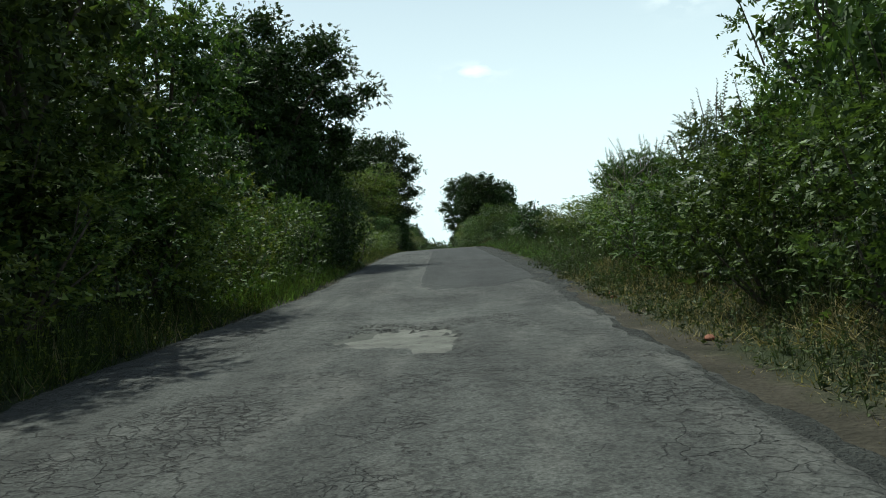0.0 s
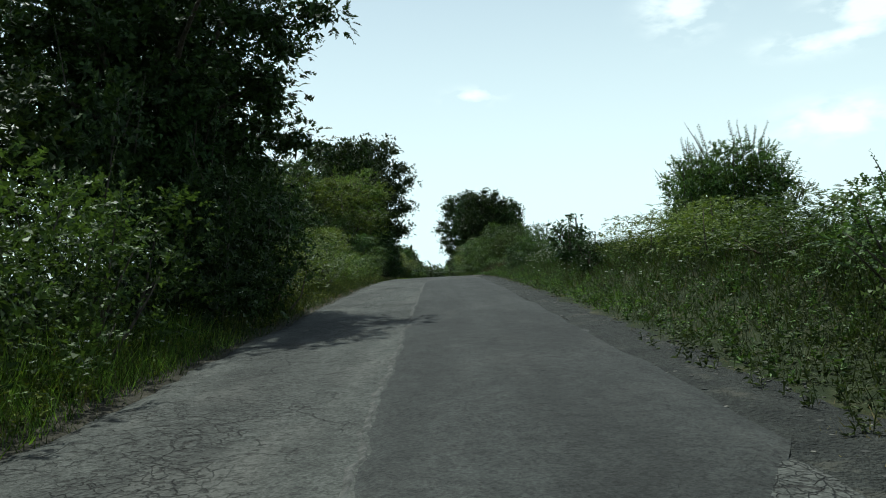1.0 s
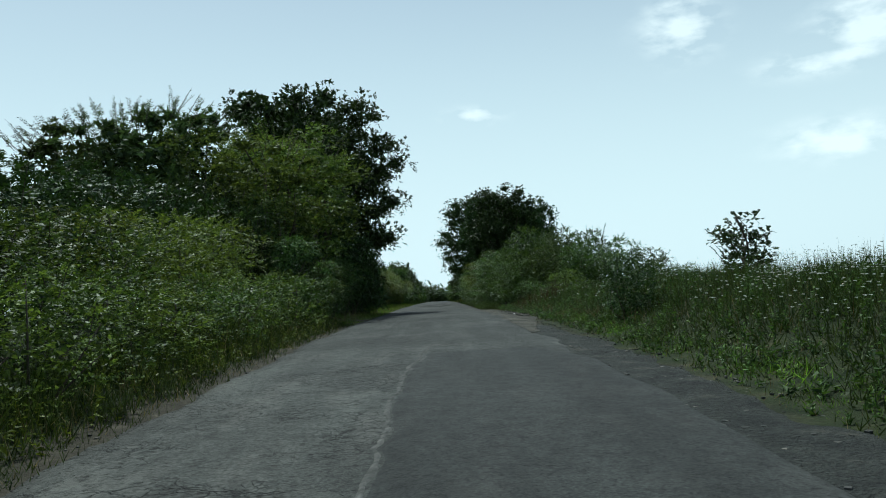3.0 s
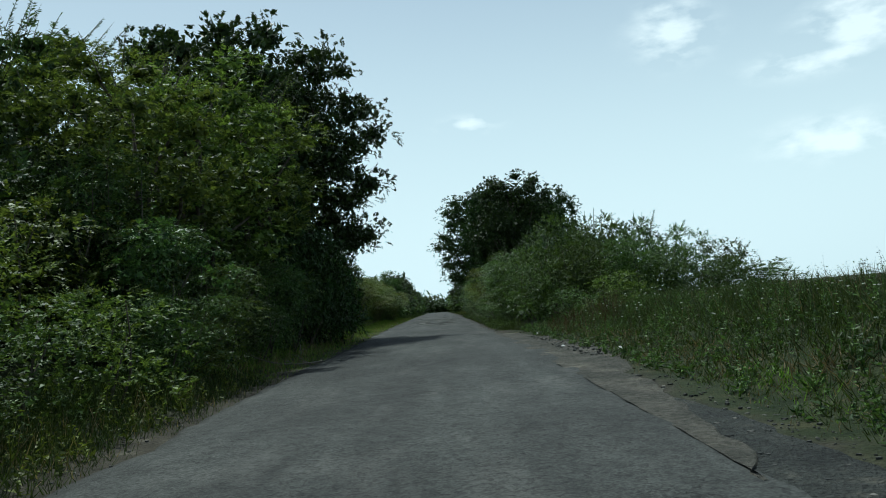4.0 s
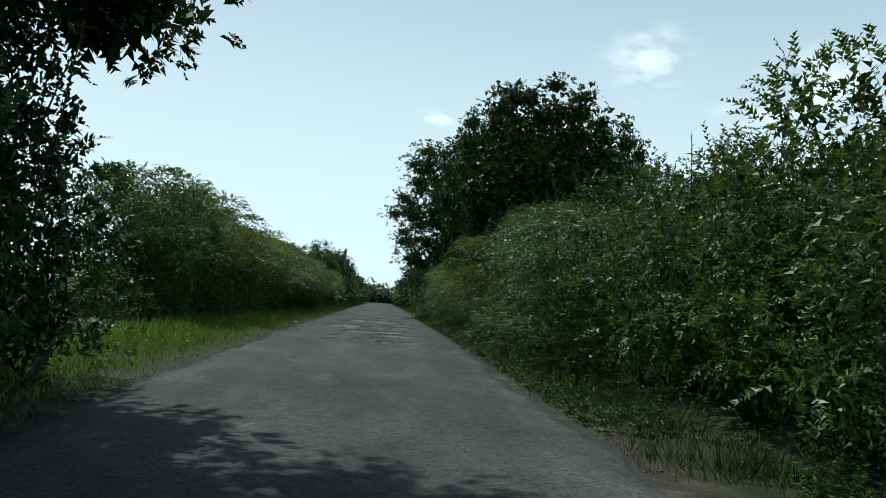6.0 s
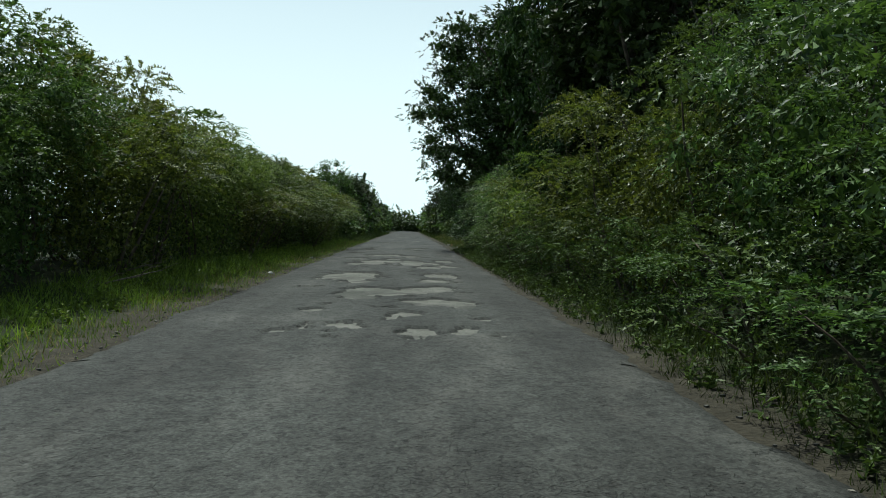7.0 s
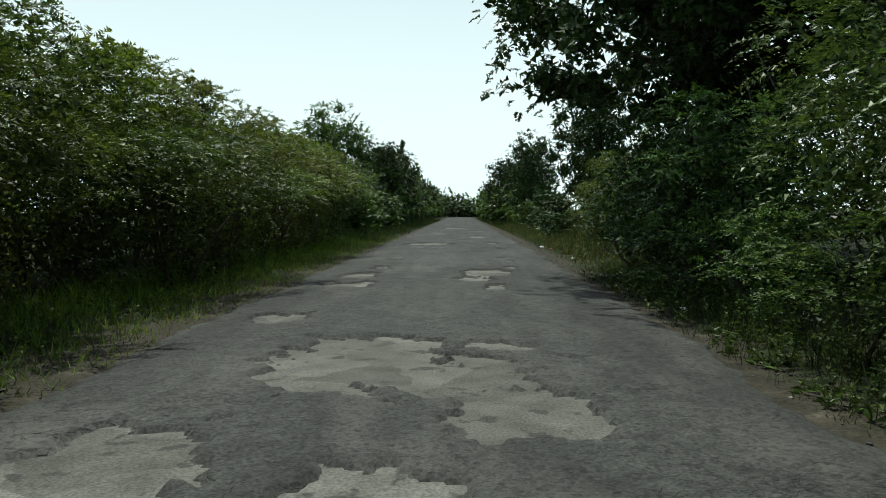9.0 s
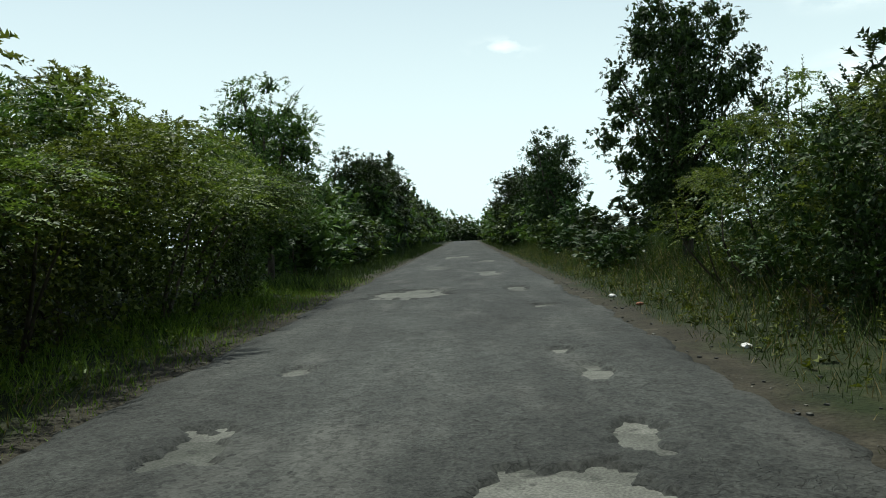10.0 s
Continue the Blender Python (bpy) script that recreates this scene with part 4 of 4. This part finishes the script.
# left hedge beyond the gap
for y in np.arange(92.3, 140, 2.0):
    near = np.interp(y, (92, 112, 122), (-6.2, -5.8, -5.2))
    put("thick", near + rng.uniform(-0.4, 0.35), y + rng.uniform(-0.35, 0.35), rng.uniform(0.9, 1.2), np.interp(y, (92, 104, 110), (1.22, 1.15, 0.95)) * rng.uniform(0.85, 1.1))
    put("slope", near - 1.75 + rng.uniform(-0.4, 0.3), y + 0.9, rng.uniform(1.1, 1.35), np.interp(y, (92, 97, 104, 112), (1.52, 1.5, 1.46, 1.33)) * rng.uniform(0.92, 1.07))
    put("back", near - 3.0 + rng.uniform(-0.3, 0.3), y + 0.4, 1.1, rng.uniform(0.95, 1.15))
for x, y, s, sz in ((-5.9, 143.0, 1.0, 0.95), (-7.6, 147.0, 1.1, 0.9), (-7.0, 172.0, 1.3, 1.1), (-6.6, 180.0, 1.3, 1.15), (-7.2, 190.0, 1.4, 1.15)):
    put("young_tree", x, y, s, sz, 1 if y < 150 else None)
for y in np.arange(146, 172, 3.2):
    put("far", -5.6 + rng.uniform(-0.4, 0.3), y, 1.0, 0.85)
    put("far", -7.8, y + 1, 1.3, 1.4)
# right, from the start
for x, y, s, sz in ((5.6, -6.0, 1.2, 1.7), (5.4, -2.5, 1.2, 1.8), (6.1, 0.8, 1.2, 1.8), (6.5, 3.6, 1.0, 1.05), (4.2, -3.6, 0.8, 0.8), (4.1, -0.8, 0.8, 0.8), (4.2, 2.0, 0.8, 0.7),
                    (4.3, 4.6, 0.75, 0.6), (7.9, 7.5, 1.0, 0.9), (7.6, 11.0, 1.0, 1.1), (9.3, 12.5, 1.1, 1.1)):
    put("hedge", x, y, s, sz)
put("back", 7.6, 0.5, 1.4, 2.2)
for x, y, s, sz in ((4.5, 7.0, 0.7, 0.55), (4.8, 9.2, 0.75, 0.6), (5.0, 11.5, 0.7, 0.5), (5.8, 14.0, 0.8, 0.42), (6.1, 17.0, 0.8, 0.4), (5.6, 19.5, 0.7, 0.4), (6.5, 22.5, 0.9, 0.42), (7.2, 26.0, 1.0, 0.45), (5.4, 24.5, 0.7, 0.4)):
    put("bramble", x, y, s, sz)
for x, y, s, sz in ((9.4, 32.0, 1.0, 1.15), (11.4, 32.3, 1.2, 1.3), (12.8, 33.5, 1.0, 1.0), (10.2, 34.0, 1.1, 1.1), (10.3, 32.8, 1.2, 1.3), (11.9, 33.0, 1.1, 1.25)):
    put("hedge", x, y, s, sz, 1)
put("sapling", 4.9, 32.7, 0.9, 0.88)
put("sapling", 4.5, 27.0, 0.6)
put("shade", 5.2, 33.0, 0.5, 0.32)
put("sapling", 8.3, 50.8, 1.05, 0.95)
put("shade", 4.3, 47.5, 0.5, 0.5)
for x, y, s, sz in ((4.3, 74.4, 0.85, 0.85), (5.6, 77.0, 1.1, 1.4), (7.4, 78.0, 1.1, 1.4), (9.2, 78.6, 1.1, 1.3), (11.2, 78.2, 1.1, 1.15), (12.9, 77.4, 1.1, 0.9), (4.5, 76.6, 0.9, 1.05), (4.3, 79.0, 0.9, 1.15),
                    (6.0, 74.8, 0.9, 0.95), (8.0, 75.4, 1.0, 0.95), (9.9, 75.6, 1.0, 0.8), (14.5, 77.0, 1.1, 0.55), (12.0, 75.5, 0.9, 0.6)):
    put("mound", x, y, s, sz)
put("back", 10, 82.0, 1.2, 1.4)
put("back", 7, 82.0, 1.2, 1.4)
put("bramble", 4.9, 70.5, 0.7, 0.45)
put("bramble", 6.6, 71.5, 0.8, 0.5)
put("bramble", -8.6, 86.5, 0.9, 0.5)
put("bramble", -7.6, 90.0, 0.8, 0.5)
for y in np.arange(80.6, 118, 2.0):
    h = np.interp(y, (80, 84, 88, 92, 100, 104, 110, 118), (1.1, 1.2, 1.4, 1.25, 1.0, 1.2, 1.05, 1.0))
    # from 92 to 104 m the lighter leaf colour stands in for sunlight
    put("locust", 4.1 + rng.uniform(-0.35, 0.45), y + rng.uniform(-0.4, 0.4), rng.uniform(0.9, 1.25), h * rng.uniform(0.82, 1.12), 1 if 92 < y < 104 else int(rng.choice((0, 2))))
    put("sprig", 3.35 + rng.uniform(-0.15, 0.25), y + 1.0 + rng.uniform(-0.5, 0.5), rng.uniform(0.5, 0.7), rng.uniform(0.38, 0.62))
    put("back", 6.2 + rng.uniform(-0.3, 0.4), y + 0.8, 1.1, h * 1.12)
for y in np.arange(83.5, 97, 2.4):
    put("back", 8.4 + rng.uniform(-0.5, 0.5), y, 1.25, rng.uniform(1.2, 1.45))
put("low_oak", 5.9, 98.6, 0.84, 0.9)
put("low_oak", 8.6, 99.8, 0.62, 0.8)
put("low_oak", 4.0, 100.2, 0.46, 0.88)
put("oak", 7.0, 103.5, 0.75, 0.8)
put("big_oak", 4.95, 122.4, 1.0, 1.0, 0)
put("oak", 9.0, 115.0, 0.9, 0.9)
put("oak", 8.3, 120.5, 0.85, 0.9)
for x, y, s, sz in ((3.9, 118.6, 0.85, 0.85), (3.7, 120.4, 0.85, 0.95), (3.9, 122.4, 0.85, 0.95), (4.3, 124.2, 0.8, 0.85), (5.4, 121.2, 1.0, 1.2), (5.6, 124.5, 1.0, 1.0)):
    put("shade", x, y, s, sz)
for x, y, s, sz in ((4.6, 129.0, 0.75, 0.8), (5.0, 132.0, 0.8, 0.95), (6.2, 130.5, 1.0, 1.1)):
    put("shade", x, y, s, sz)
for x, y, s, sz in ((4.9, 130.6, 0.85, 0.9), (4.8, 134.0, 0.8, 0.75), (6.9, 136.5, 1.1, 1.3), (5.4, 127.0, 0.8, 0.7), (5.8, 129.5, 0.9, 0.95), (6.6, 132.0, 1.0, 0.95), (5.5, 133.5, 0.7, 0.5), (7.5, 127.0, 1.2, 1.2), (8.2, 135.0, 1.1, 1.2)):
    put("locust", x, y, s, sz)
put("low_oak", 5.5, 139.6, 0.5, 0.62)
put("young_tree", 5.0, 166.0, 1.0, 1.08, 0)
put("young_tree", 6.5, 178.0, 1.1, 1.0)
put("young_tree", 4.4, 193.0, 1.15, 1.05, 0)
put("young_tree", 6.2, 200.0, 1.2, 1.15, 0)
for x, y, s, sz in ((3.9, 184.0, 1.0, 1.0), (4.0, 204.0, 1.3, 1.4), (3.7, 212.0, 1.3, 1.5), (3.9, 222.0, 1.4, 1.6)):
    put("far", x, y, s, sz)
for x, y, s, sz in ((4.2, 142.0, 0.6, 0.4), (4.4, 146.0, 0.7, 0.4), (5.2, 150.0, 0.8, 0.6), (4.6, 155.0, 0.7, 0.5), (5.6, 158.0, 0.9, 0.8), (4.6, 161.0, 0.8, 0.6), (7.5, 146.0, 1.0, 0.9), (8.0, 153.0, 1.2, 1.0)):
    put("far", x, y, s, sz)
# the far end of the lane
for y in np.arange(172, 300, 5.0):
    put("far", 5.4 + rng.uniform(-0.6, 0.6), y, rng.uniform(1.3, 1.6), rng.uniform(1.1, 1.6))
    put("far", -6.4 + rng.uniform(-0.6, 0.4), y, rng.uniform(1.3, 1.7), rng.uniform(1.6, 2.2))
for x in np.arange(-26, 27, 4.0):
    put("far", x + rng.uniform(-1.0, 1.0), 318 + rng.uniform(-6, 6), rng.uniform(2.2, 2.8), rng.uniform(1.7, 2.5))

for x, y, s, sz in ((0.6, 306.0, 2.4, 1.5), (-2.6, 308.0, 2.5, 1.7), (3.4, 309.0, 2.4, 1.6)):
    put("far", x, y, s, sz, 1, -0.7)


# ---- verge plants: grass, weeds, flowers ----
def scatter(seed, count, x0, x1, y0, y1, bias=1.0):
    """Places over a stretch of verge, denser towards x0."""
    r = np.random.default_rng(seed)
    u = r.uniform(0, 1, count) ** bias
    x, y = x0 + (x1 - x0) * u, r.uniform(y0, y1, count)
    keep = (wave(x, y, 0.9, seed) > r.uniform(-1.1, 0.5, count)) & ((x > 0) | (x < LEFT + 0.1 - widened(y)))
    x, y = x[keep], y[keep]
    return r, np.stack([x, y, ground_z(x, y) - 0.02], -1), u[keep]


def grass_patch(seed, count, x0, x1, y0, y1, short, tall, mat, label, bias=1.0, width=0.013, lean=0.45):
    """Bent blades, short at the road's edge and taller away from it."""
    r, p, u = scatter(seed, count, x0, x1, y0, y1, bias)
    n = len(p)
    L = (short + (tall - short) * np.clip(u * 1.3, 0, 1)) * r.uniform(0.55, 1.15, n) * (1 + 0.3 * wave(p[:, 0], p[:, 1], 1.7, seed) + 0.4 * wave(p[:, 0], p[:, 1], 0.45, seed + 1))
    d = unit(np.stack([r.normal(size=n) * lean, r.normal(size=n) * lean, np.ones(n)], -1))
    v, f = leaf_mesh(p, d, L, width * r.uniform(0.7, 1.4, n) * (0.6 + L), r, 0.3, n)
    return tagged(new("grass", mesh_from("grass", v, f, (mat,))), label, "grass", kind="stuff")


def weed_patch(seed, count, x0, x1, y0, y1, short, tall, mat, label, leaf=0.09, width=0.04, bias=1.0, per=10):
    """Leafy upright stalks."""
    r, p, u = scatter(seed, count, x0, x1, y0, y1, bias)
    n = len(p)
    h = (short + (tall - short) * u) * r.uniform(0.6, 1.2, n)
    d = unit(np.stack([r.normal(size=n) * 0.22, r.normal(size=n) * 0.22, np.ones(n)], -1))
    t = (np.arange(per) + 0.5) / per
    base = p[:, None] + d[:, None] * (h[:, None] * t)[..., None]
    a = unit(r.normal(size=(n, per, 3)) * np.array([1, 1, 0.35]) + np.array([0, 0, 0.35]))
    s = leaf * r.uniform(0.6, 1.3, (n, per)) * (1.25 - 0.7 * t)
    v1, f1 = leaf_mesh(base.reshape(-1, 3), a.reshape(-1, 3), s.ravel(), (s * width / leaf).ravel(), r, 0.25, n * per // 2)
    v2, f2 = leaf_mesh(p, d, h, np.full(n, 0.012), r)
    return tagged(new("weeds", mesh_from("weeds", np.concatenate([v1, v2]), f1 + [tuple(i + len(v1) for i in q) for q in f2], (mat,))), label, "weeds", kind="stuff")


def flower_patch(seed, count, x0, x1, y0, y1, low, high, label, size=0.045):
    """White umbels on thin stalks."""
    r, p, u = scatter(seed, count, x0, x1, y0, y1)
    n = len(p)
    h = r.uniform(low, high, n)
    d = unit(np.stack([r.normal(size=n) * 0.15, r.normal(size=n) * 0.15, np.ones(n)], -1))
    v1, f1 = leaf_mesh(p, d, h, np.full(n, 0.01), r)
    top = p + d * h[:, None]
    k = 7
    a = r.uniform(0, 6.28, n)[:, None] + np.arange(k) * 2 * math.pi / k
    a = np.stack([np.cos(a), np.sin(a), np.full_like(a, 0.35)], -1)
    s = size * r.uniform(0.6, 1.4, n)
    v2, f2 = leaf_mesh(np.repeat(top, k, 0), unit(a.reshape(-1, 3)), np.repeat(s, k), np.repeat(s, k) * 0.8, r)
    me = mesh_from("flowers", np.concatenate([v1, v2]), f1 + [tuple(i + len(v1) for i in q) for q in f2], (GRASS, PETAL), indices=[0] * len(f1) + [1] * len(f2))
    return tagged(new("wildflowers", me), label, "flowers", kind="stuff")


grass_patch(101, 48000, LEFT + 0.04, -5.2, -9, 58, 0.12, 0.7, GRASS, "rough green grass on the verge below the brambles", 0.8)
grass_patch(102, 7000, LEFT - 0.1, -4.6, -9, 80, 0.1, 0.5, STRAW, "dry straw-coloured grass along the road edge", 1.2)
grass_patch(103, 125000, RIGHT + 0.9, 9.0, 5, 75, 0.14, 0.66, GRASS, "tall meadow grass on the bank", 0.9, 0.019, 0.6)
grass_patch(104, 16000, RIGHT + 0.6, 9.0, -8, 75, 0.1, 0.75, STRAW, "dry pale grass stalks on the bank", 1.1, 0.008)
grass_patch(105, 70000, LEFT + 0.02, -6.0, 58, 146, 0.07, 0.36, LUSH, "lush green grass strip beside the road", 0.9, 0.019)
grass_patch(106, 5000, LEFT - 0.05, -4.2, 80, 146, 0.06, 0.25, STRAW, "dry straw-coloured grass along the road edge", 1.3)
grass_patch(107, 22000, RIGHT + 0.05, 3.6, 74, 124, 0.1, 0.4, GRASS, "sparse shaded grass under the shrubs", 1.0)
grass_patch(108, 38000, RIGHT + 0.4, 6.5, 123, 175, 0.15, 0.8, GRASS, "tall green grass on the verge", 0.9)
grass_patch(109, 6000, RIGHT + 0.3, 5.5, 123, 175, 0.1, 0.6, STRAW, "dry pale grass stalks on the verge", 1.0)
grass_patch(110, 16000, LEFT - 0.1, -5.5, 140, 230, 0.15, 0.6, GRASS, "green grass along the far verge", 0.9, 0.03)
grass_patch(111, 14000, 9.0, 26.0, 12, 78, 0.6, 0.9, STRAW, "tall pale grass of the open field", 1.0, 0.03, 0.3)
grass_patch(112, 10000, RIGHT + 0.3, 6.0, 175, 260, 0.3, 0.9, GRASS, "green grass along the far verge", 0.9, 0.04)
weed_patch(121, 2300, LEFT - 0.35, -5.0, -9, 58, 0.25, 0.9, LEAF_LIGHT, "leafy green weeds at the foot of the brambles")
weed_patch(122, 7600, RIGHT + 0.9, 8.5, 4, 75, 0.22, 0.85, LEAF_HEDGE, "leafy green weeds on the bank")
weed_patch(123, 2600, RIGHT + 1.1, 8.5, 10, 74, 0.3, 0.95, LEAF_WILLOW, "grey-green mugwort on the bank", 0.07, 0.025)
weed_patch(124, 260, 3.6, 5.6, 64, 71, 0.5, 1.1, RUSTY, "rusty brown dock stalks gone to seed", 0.06, 0.03)
weed_patch(125, 1300, LEFT - 0.9, -5.6, 80, 142, 0.12, 0.45, LEAF_LIGHT, "low leafy weeds in the grass strip", 0.08, 0.05)
weed_patch(126, 1700, RIGHT + 0.15, 3.4, 76, 122, 0.15, 0.55, LEAF_HEDGE, "leafy weeds at the foot of the shrubs")
weed_patch(127, 1500, RIGHT + 0.7, 6.0, 123, 170, 0.2, 0.9, LEAF_LIGHT, "light green weeds on the verge")
weed_patch(128, 2000, 2.55, 5.2, -9, 14, 0.2, 0.9, LEAF_WILLOW, "grey-green weeds at the foot of the shrubs", 0.07, 0.03)
weed_patch(129, 700, -5.5, -9.5, 79, 93, 0.4, 0.9, LEAF_WILLOW, "tall grey-green weeds in the gap of the hedge", 0.08, 0.03)
grass_patch(113, 9000, RIGHT + 0.4, 5.5, -9, 8, 0.12, 0.5, GRASS, "rough grass at the foot of the shrubs")
grass_patch(114, 15000, RIGHT + 0.1, 4.2, -10, 9, 0.05, 0.3, STRAW, "flattened dry grass and litter at the road edge", 0.8, 0.018, 1.2)
grass_patch(115, 5200, LEFT - 0.15, -4.7, 5, 17, 0.18, 0.62, LUSH, "tall sunlit grass at the foot of the brambles", 0.8, 0.017)
grass_patch(116, 9000, RIGHT + 0.85, RIGHT + 1.75, 18, 52, 0.04, 0.16, LUSH, "short yellow-green grass behind the gravel", 0.9, 0.02, 0.7)
grass_patch(117, 4200, RIGHT + 0.95, RIGHT + 2.2, 46, 73, 0.05, 0.3, STRAW, "dry yellow grass along the dusty strip", 1.1, 0.016, 0.9)
flower_patch(131, 620, 4.0, 9.0, 34, 66, 0.4, 0.8, "white wild carrot flowers in the meadow", 0.022)
flower_patch(134, 1300, 4.4, 7.6, 33, 43, 0.4, 0.8, "white wild carrot flowers in the meadow", 0.021)
flower_patch(132, 200, LEFT - 0.5, -5.0, 0, 32, 0.35, 0.8, "scattered small white flowers in the weeds", 0.03)
flower_patch(133, 160, RIGHT + 1.0, 6.0, 6, 36, 0.4, 0.8, "scattered small white flowers in the weeds", 0.03)


# ---- stones, litter and other small things ----
def stone_mesh(name, seed, n, x0, x1, y0, y1, small, large, mat, lift=0.0):
    """Angular stones lying on the ground, joined."""
    r = np.random.default_rng(seed)
    cube = np.array([(-1, -1, -1), (1, -1, -1), (1, 1, -1), (-1, 1, -1), (-1, -1, 1), (1, -1, 1), (1, 1, 1), (-1, 1, 1)], float)
    quads = np.array([(0, 3, 2, 1), (4, 5, 6, 7), (0, 1, 5, 4), (1, 2, 6, 5), (2, 3, 7, 6), (3, 0, 4, 7)])
    x, y = x0 + (x1 - x0) * r.uniform(0, 1, n), r.uniform(y0, y1, n)
    s = small + (large - small) * r.uniform(0, 1, n) ** 3
    z = ground_z(x, y) + s * 0.25 + lift
    shape = cube[None] * r.uniform(0.55, 1.0, (n, 8, 3)) * s[:, None, None] * np.array([1, 1, 0.6])
    a = r.uniform(0, 6.28, n)
    c, q = np.cos(a)[:, None], np.sin(a)[:, None]
    v = np.stack([shape[..., 0] * c - shape[..., 1] * q + x[:, None], shape[..., 0] * q + shape[..., 1] * c + y[:, None], shape[..., 2] + z[:, None]], -1)
    return mesh_from(name, v.reshape(-1, 3), (quads[None] + 8 * np.arange(n)[:, None, None]).reshape(-1, 4), (mat,))


tagged(new("gravel", stone_mesh("gravel", 201, 3600, RIGHT - 0.02, RIGHT + 1.0, 5, 72, 0.008, 0.03, GRAVEL)), "loose grey gravel along the road shoulder", "gravel", kind="stuff")
tagged(new("gravel", stone_mesh("gravel", 202, 900, LEFT - 0.5, LEFT + 0.05, -9, 146, 0.006, 0.025, GRAVEL)), "loose grey gravel along the road edge", "gravel", kind="stuff")
tagged(new("gravel", stone_mesh("gravel", 203, 900, RIGHT - 0.02, RIGHT + 0.7, 74, 146, 0.006, 0.025, GRAVEL)), "loose grey gravel along the road edge", "gravel", kind="stuff")
tagged(new("rubble", stone_mesh("rubble", 204, 420, RIGHT + 0.5, RIGHT + 1.4, 57, 67, 0.008, 0.04, GRAVEL, 0.03)), "heap of broken asphalt and rubble on the shoulder", "rubble", kind="stuff")


def litter(name, x, y, size, mat, label, category):
    """A crumpled scrap or broken lump on the ground."""
    bm = bmesh.new()
    bmesh.ops.create_icosphere(bm, subdivisions=2, radius=size)
    for v in bm.verts:
        v.co *= 1 + 0.5 * noise.noise(v.co * (2.2 / size) + Vector((x, y, 0)))
        v.co.z *= 0.55
    me = bpy.data.meshes.new(name)
    bm.to_mesh(me)
    bm.free()
    me.materials.append(mat)
    ob = tagged(new(name, me), label, category)
    ob.location = (x, y, float(ground_z(x, y)) + size * 0.35)
    return ob


for x, y, size in ((3.25, 68.9, 0.05), (2.9, 61.0, 0.05), (3.6, 58.0, 0.06), (2.75, 135.0, 0.08), (2.9, 128.0, 0.06), (-3.5, 101.0, 0.06), (-3.6, 110.5, 0.05), (2.8, 117.0, 0.06), (2.9, 121.5, 0.05)):
    litter("litter", x, y, size, LITTER, "crumpled white plastic scrap on the verge", "litter")
for x, y, size in ((2.75, 2.6, 0.06), (2.9, 3.5, 0.05), (2.7, -2.2, 0.06), (2.85, 133.0, 0.06)):
    litter("brick_fragment", x, y, size, BRICK, "broken orange brick lying at the road edge", "brick")


def dry_stalk(x, y, height, seed):
    """A dead tall umbel: a stem that forks again and again."""
    r = np.random.default_rng(seed)
    top = tagged(new("dry_stalk"), "tall dead pale stalk with bare forked branches", "dry plant")
    top.location = (x, y, float(ground_z(x, y)))
    part("stem", mesh_from("stem", *tube([(0, 0, -0.2), (0.05, 0, height * 0.45), (0.0, 0.05, height * 0.75)], (0.03, 0.022, 0.014), 6), (DRYWOOD,), True), top)
    for i in range(9):
        t = 0.35 + 0.4 * i / 8
        a = i * 2.4
        b0 = np.array([0.02, 0.02, height * t])
        tip = b0 + np.array([math.cos(a) * 0.26, math.sin(a) * 0.26, 0.28]) * height * r.uniform(0.7, 1.1) * (1.3 - 0.6 * t)
        pieces = [tube(bent(r, b0, tip, 4), (0.012, 0.01, 0.008, 0.006), 5)]
        for _ in range(6):
            end = tip + r.normal(size=3) * np.array([0.07, 0.07, 0.05]) * height + np.array([0, 0, 0.08 * height])
            pieces.append(tube(bent(r, b0 + (tip - b0) * r.uniform(0.5, 1), end, 3), (0.006, 0.005, 0.004), 4))
        part("branch", mesh_from("branch", *joined(pieces), (DRYWOOD,), True), top)
    return top


dry_stalk(4.05, 6.4, 2.3, 5)


def dead_branch(x, y, length, seed, lift=0.12):
    """A bleached dead branch lying in the verge."""
    r = np.random.default_rng(seed)
    top = tagged(new("dead_branch"), "bleached dead branch lying in the grass", "branch")
    top.matrix_basis = pose(x, y, float(ground_z(x, y)) + lift, 0, 0, r.uniform(0, 360))
    spine = bent(r, (-length / 2, 0, -0.08), (length / 2, 0.1, 0.25), 7, 0.06)
    part("stick", mesh_from("stick", *tube(spine, np.linspace(0.025, 0.008, 7), 6), (DRYWOOD,), True), top)
    for i in range(8):
        b0 = spine[1 + i % 6]
        end = b0 + np.array([0.35, r.uniform(-0.5, 0.5), r.uniform(-0.05, 0.35)]) * r.uniform(0.5, 1.0)
        part("twig", mesh_from("twig", *tube(bent(r, b0, end, 4, 0.1), (0.009, 0.007, 0.005, 0.003), 5), (DRYWOOD,), True), top)
    return top


for x, y, length, seed in ((-3.9, 62.0, 1.8, 1), (-4.1, 65.5, 1.5, 2), (-5.0, 94.6, 1.5, 3), (-5.4, 96.4, 1.2, 4), (3.3, 98.5, 1.5, 5)):
    dead_branch(x, y, length, seed)
